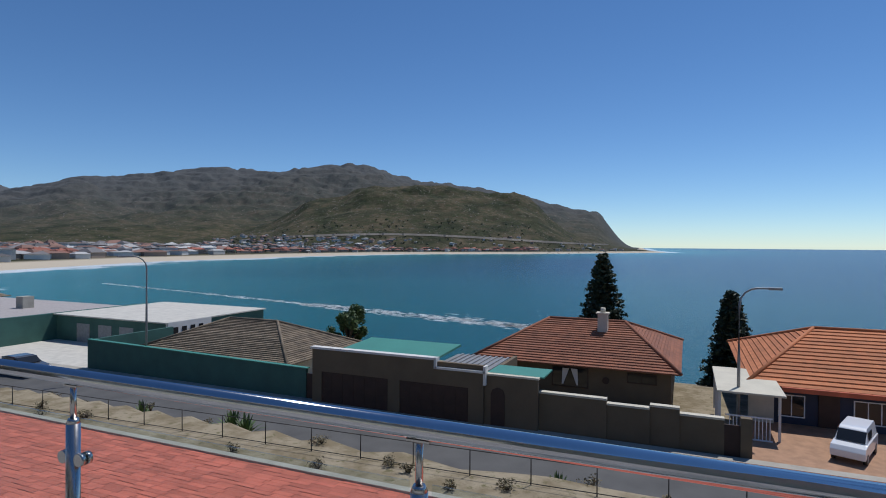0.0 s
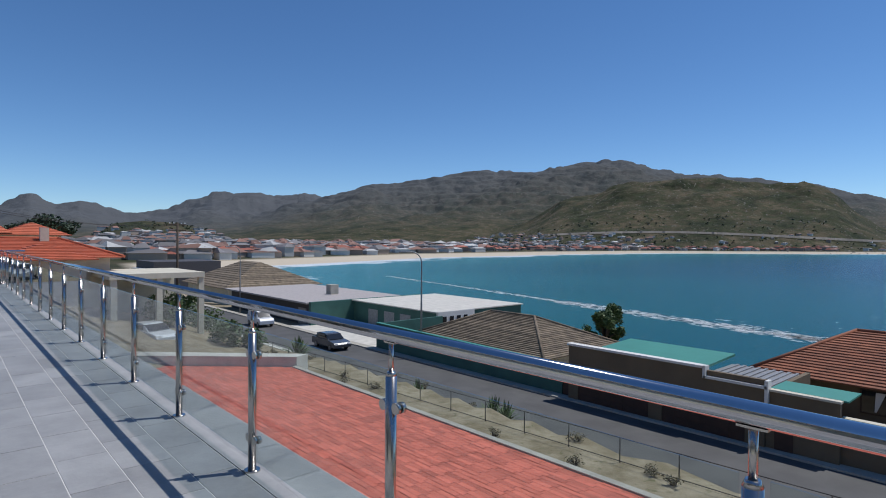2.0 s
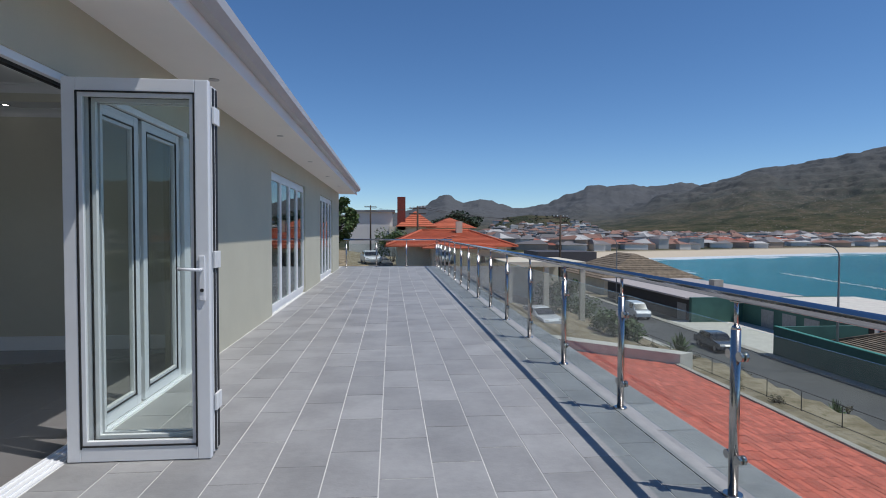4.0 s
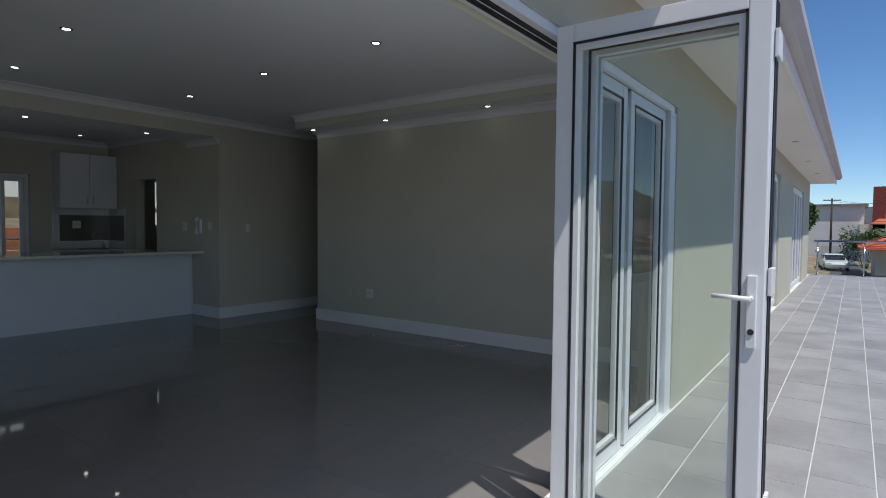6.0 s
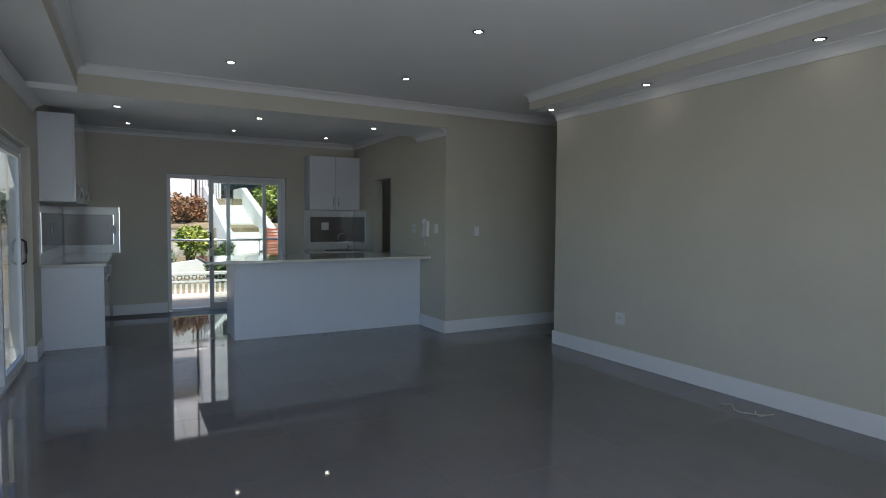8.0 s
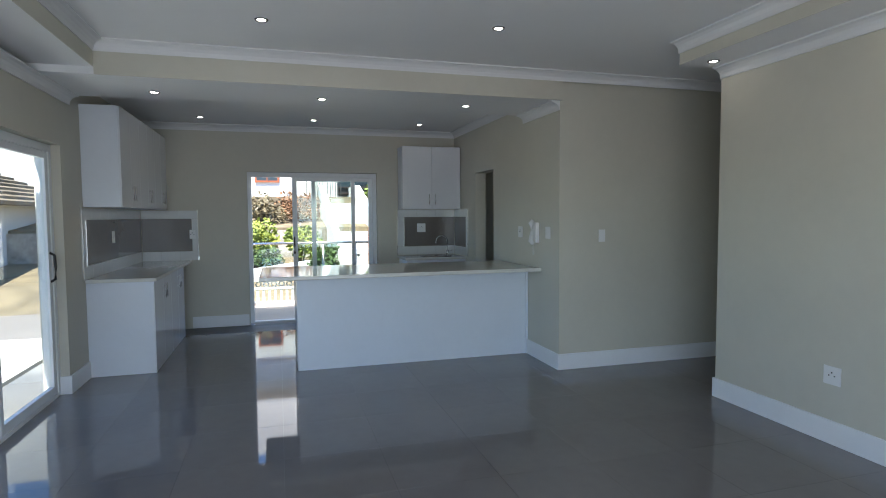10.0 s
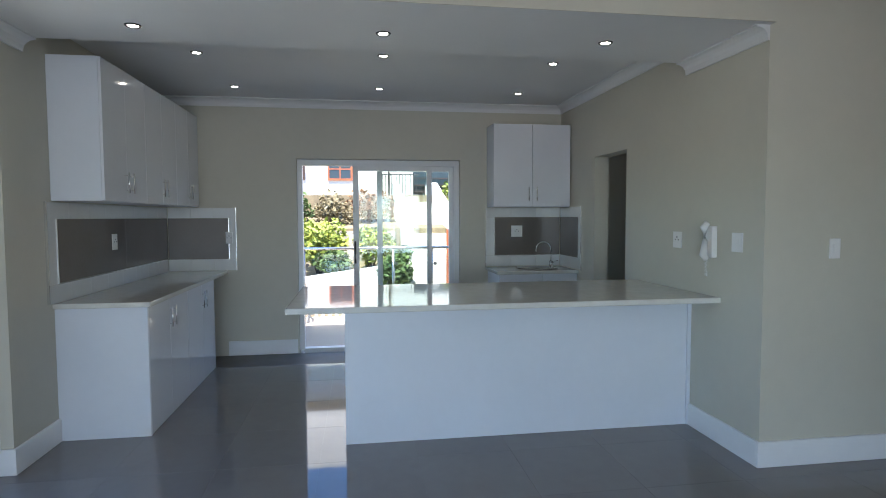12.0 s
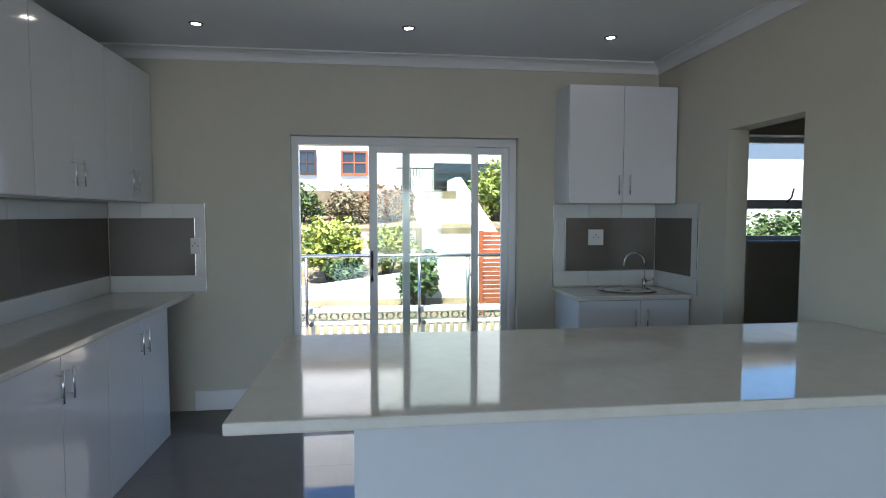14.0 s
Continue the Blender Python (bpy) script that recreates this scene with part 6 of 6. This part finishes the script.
for a, c in ((0.64, 1.86), (1.94, 3.16), (3.82, 5.16), (5.24, 6.36)):
    g = block("glass_panel", (-13.305, -13.297, a, c, 0.1, 0.95), GLASS, gb)
    g.visible_shadow = False

# terraced garden rising to the neighbours
bm = extrude(bmesh.new(), [(-13.7, -0.3), (-15.5, -0.25), (-17.2, 0.05), (-20, 0.35), (-20.01, 1.2), (-23, 1.5), (-23.01, 2.2), (-45, 2.4), (-45, -1.5), (-13.7, -1.5)], "y", -22, 24)
setting("garden_bank", bm, mat("garden_soil", (0.22, 0.17, 0.1), 0.95, vary=0.25, scale=2, bump=0.4, bscale=8), "planted garden terraces behind the house", "garden")
bm = extrude(bmesh.new(), [(-2.0, -0.4), (6.2, -0.4), (6.2, 0.9), (3.0, 0.55), (-2.0, -0.1)], "x", -17.1, -16.9)
setting("garden_wall_low", bm, WHITEWALL, "white sloping garden wall", "wall")
bm = bmesh.new()
box(bm, -20.1, -19.9, -8, 3.4, -0.2, 1.25)
setting("garden_wall_stone", bm, mat("pale_stone", (0.5, 0.46, 0.4), 0.9, vary=0.3, scale=5, bump=0.5, bscale=10), "pale rough stone terrace wall", "wall")
st = thing("garden_stair", "white rendered outside stair climbing the garden", "stair")
for s in (3.5, 4.75):
    part("stringer", extrude(bmesh.new(), [(-17.4, 0.2), (-17.4, 1.05), (-23.2, 2.75), (-25.0, 2.75), (-25.0, 1.6)], "y", s, s + 0.18), WHITEWALL, st)
for i in range(12):
    block("step", (-17.7 - i * 0.46 - 0.46, -17.7 - i * 0.46, 3.68, 4.75, -0.2, 0.45 + i * 0.15), WHITEWALL, st)
gt = thing("slatted_gate", "red-brown slatted timber gate", "gate")
for i in range(17):
    block("slat", (-16.08, -16.05, 4.35, 5.7, 0.06 + i * 0.075, 0.12 + i * 0.075), REDWOOD, gt)
for y in (4.32, 5.66):
    block("stile", (-16.05, -15.99, y, y + 0.07, -0.3, 1.34), REDWOOD, gt)
h = thing("neighbour_house", "white rendered house above the garden", "house")
block("wall", (-36, -27, -9, 3.2, 1.5, 8.5), WHITEWALL, h)


def plus_window(parent, x, y0, y1, z0, z1, material, bars):
    """A window whose outside faces +x."""
    w = block("window", (x + 0.005, x + 0.03, y0, y1, z0, z1), DARKGLASS, parent)
    b = bmesh.new()
    for a, c in ((y0 - 0.07, y0), (y1, y1 + 0.07)):
        box(b, x + 0.002, x + 0.07, a, c, z0 - 0.07, z1 + 0.07)
    box(b, x + 0.002, x + 0.07, y0, y1, z0 - 0.07, z0)
    box(b, x + 0.002, x + 0.07, y0, y1, z1, z1 + 0.07)
    for i in range(1, bars):
        yy = y0 + (y1 - y0) * i / bars
        box(b, x + 0.02, x + 0.06, yy - 0.02, yy + 0.02, z0, z1)
    zz = (z0 + z1) / 2
    box(b, x + 0.02, x + 0.058, y0, y1, zz - 0.02, zz + 0.02)
    part("window_frame", b, material, w)


plus_window(h, -27, -0.75, 0.0, 3.2, 3.92, BROWNDOOR, 3)
plus_window(h, -27, 0.98, 1.78, 3.2, 3.92, REDWOOD, 2)
plus_window(h, -27, -0.6, 0.9, 1.75, 2.3, REDWOOD, 3)
block("eave", (-27.0, -26.3, -9, 3.2, 6.0, 6.2), WHITEWALL, h)
h = thing("neighbour_house", "white house above the stair, balcony shade done as a dark panel", "house")
block("wall", (-34, -25.6, 3.3, 14, 1.5, 8.5), WHITEWALL, h)
# no recess here: the balcony's shade is a flat dark panel
block("balcony_opening", (-25.6, -25.57, 4.05, 6.3, 2.4, 3.45), DARKGLASS, h)
block("balcony_edge", (-25.6, -25.0, 3.3, 8, 2.15, 2.4), WHITEWALL, h)
b = bmesh.new()
for k in range(3):
    box(b, -25.57, -25.5, 4.05, 5.4, 2.62 + k * 0.24, 2.66 + k * 0.24)
part("blind_slats", b, BROWNDOOR, h)
pg = thing("balcony_railing", "black iron railing above the terrace wall", "railing")
for i in range(14):
    block("bar", (-23.2, -23.17, 3.0 + i * 0.09, 3.02 + i * 0.09, 2.2, 3.0), IRON, pg)
block("top_rail", (-23.21, -23.16, 2.95, 4.25, 3.0, 3.04), IRON, pg)
for args in (("bright yellow-green shrub on the terrace", -18.6, 1.6, 0.2, 0.85, 1.25, LEAFLIME, 61, 0.07, 2600),
             ("yellow-green shrub on the terrace", -18.7, 2.7, 0.2, 0.7, 1.1, LEAFLIME, 62, 0.07, 1800),
             ("green shrub below the wall", -17.8, 2.0, 0.05, 0.6, 0.75, LEAFGREEN, 63, 0.06, 1500),
             ("rusty twiggy shrub below the terrace wall", -17.6, 0.6, 0.05, 0.6, 0.9, LEAFRED, 64, 0.05, 1500),
             ("rust-coloured flowering shrub on the upper terrace", -21.6, 2.9, 1.35, 0.85, 1.0, LEAFRED, 65, 0.06, 2200),
             ("rust-coloured shrub on the upper terrace", -21.4, 1.6, 1.35, 0.8, 0.9, DRYLEAF, 66, 0.06, 1800),
             ("green shrub on the upper terrace", -21.4, 0.4, 1.35, 0.9, 0.9, LEAFGREEN, 67, 0.07, 1800),
             ("green shrub on the upper terrace", -21.0, -1.2, 1.35, 1.0, 1.0, LEAFGREEN, 68, 0.07, 1600),
             ("dark green creeper over the white wall", -16.5, 3.35, -0.2, 0.5, 1.25, LEAFGREEN, 69, 0.06, 1700),
             ("green shrub beside the balcony", -21.5, 5.6, 1.3, 0.8, 1.7, LEAFLIME, 70, 0.07, 1800),
             ("flowering shrub outside the scullery window", -15.5, 8.2, -0.3, 1.1, 1.7, LEAFRED, 71, 0.06, 1800),
             ("green shrub outside the scullery window", -16.0, 9.6, -0.3, 1.0, 1.9, LEAFGREEN, 72, 0.06, 1800),
             ("rose bush beside the side patio", -10.4, -2.4, -0.06, 0.6, 0.7, LEAFGREEN, 73, 0.05, 1400),
             ("rose bush beside the side patio", -12.2, -2.2, -0.06, 0.7, 0.8, LEAFGREEN, 74, 0.05, 1400)):
    bush(*args)
h = thing("garden_house", "white garden building with a grey tiled roof", "house")
block("wall", (-24, -15.5, -9.5, -4.5, -0.4, 2.0), WHITEWALL, h)
part("roof", hip_roof(bmesh.new(), -24.6, -15.0, -10, -4.0, 2.0, 3.6, 12, "x", 0.4), OLDROOF, h, "grey tiled roof")
setting("patio_wall", box(bmesh.new(), -13.6, -5.0, -3.4, -3.2, -0.3, 0.9), WHITEWALL, "white side patio wall", "wall")
h = thing("scullery_outbuilding", "white outbuilding seen through the scullery window", "building")
block("wall", (-26, -20, 8.5, 14, 0.2, 4.2), WHITEWALL, h)
part("roof", hip_roof(bmesh.new(), -26.5, -19.5, 8.0, 14.5, 4.2, 5.4, 8, "y", 0.4), OLDROOF, h)

# the plot behind the house lies a little askew to the rooms
for ob in [o for o in bpy.context.scene.objects if o not in before_garden and o.parent is None and o.name != "side_patio" and o.name != "patio_wall"]:
    xs = [((Matrix() if c is ob else ob.matrix_basis) @ c.matrix_basis @ Vector(p)).x for c in ([ob] if ob.type == "MESH" else list(ob.children)) for p in c.bound_box] if ob.type == "MESH" or ob.children else [0]
    mid = (min(xs) + max(xs)) / 2 if ob.type != "MESH" else max(xs)
    back = max(0.0, -6.65 - max(mid, -30.0))
    ob.matrix_basis = Matrix.Translation((0, 0.039 * back - 0.087, -0.0095 * back * (1 if back > 8 else 0))) @ ob.matrix_basis

# ---- terrace tiles: staggered rows along the terrace ----
tile_mesh = None
joined_v, joined_f = [], []
slab_ob = bpy.data.objects["terrace_slab"]
ROWS = [-1.52 + 0.3 * i for i in range(12)]
count = 0
for i, x in enumerate(ROWS):
    wdt = min(0.3, 2.026 - x)
    if wdt < 0.05:
        continue
    y = -6.0 + (i % 3) * 0.2
    while y < 21.0:
        ln = min(0.6, 21.05 - y)
        if wdt > 0.299 and ln > 0.59 and -1.2 < y < 13.5 and count < 300:
            if tile_mesh is None:
                b = bmesh.new()
                box(b, 0.0035, 0.2965, 0.0035, 0.5965, -0.0085, 0.0)
                tile_mesh = bpy.data.meshes.new("tile")
                b.to_mesh(tile_mesh)
                b.free()
                tile_mesh.materials.append(DECK)
            ob = new("tile", tile_mesh)
            ob.parent = slab_ob
            ob.location = (x, y, 0.0005 * ((i * 5 + count) % 3) - 0.0005)
            count += 1
        else:
            b = [(x + 0.0035, y + 0.0035), (x + wdt - 0.0035, y + 0.002), (x + wdt - 0.0035, y + ln - 0.0035), (x + 0.0035, y + ln - 0.0035)]
            k = len(joined_v)
            joined_v += [(p[0], p[1], 0.0) for p in b] + [(p[0], p[1], -0.011) for p in b]
            joined_f += [(k, k + 1, k + 2, k + 3)] + [(k + j, k + 4 + j, k + 4 + (j + 1) % 4, k + (j + 1) % 4) for j in range(4)]
        y += 0.6
me = bpy.data.meshes.new("tiles")
me.from_pydata(joined_v, [], joined_f)
DECK2 = mat("grey_stone_tile_rest", (0.325, 0.322, 0.318), 0.5, vary=0.13, scale=2.2, bump=0.08, bscale=60, island=0.1)
me.materials.append(DECK2)
tagged(new("terrace_tiles", me), "remaining grey stone terrace tiles", "tiles", kind="stuff")
me = bpy.data.meshes.new("edge_tiles")
vv, ff = [], []
for i in range(45):
    k = len(vv)
    y = -6 + i * 0.6
    vv += [(2.135, y + 0.003, 0.0), (2.415, y + 0.003, 0.0), (2.415, y + 0.597, 0.0), (2.135, y + 0.597, 0.0)]
    ff.append((k, k + 1, k + 2, k + 3))
me.from_pydata(vv, [], ff)
me.materials.append(DECK2)
tagged(new("edge_tiles", me), "grey stone tiles outside the balustrade", "tiles", kind="stuff")

# polished floor tiles inside, laid in a square grid with thin joints
floor_ob = bpy.data.objects["floor"]
b = bmesh.new()
box(b, 0.0007, 0.5993, 0.0007, 0.5993, -0.007, 0.0)
floor_tile = bpy.data.meshes.new("tile")
b.to_mesh(floor_tile)
b.free()
floor_tile.materials.append(FLOOR)
rest = bmesh.new()
for i in range(17):
    for j in range(19):
        x0, y0 = -1.68 - 0.6 * (i + 1), 0.21 + 0.6 * j
        if x0 < LX:
            continue
        if j < 10:
            ob = new("tile", floor_tile)
            ob.parent = floor_ob
            ob.location = (x0, y0, 0)
        elif y0 < 10.3:
            box(rest, x0 + 0.001, x0 + 0.599, y0 + 0.001, y0 + 0.599, -0.007, 0.0)
tagged(part("passage_tiles", rest, FLOOR), "polished grey floor tiles of the passage", "tiles", kind="stuff")
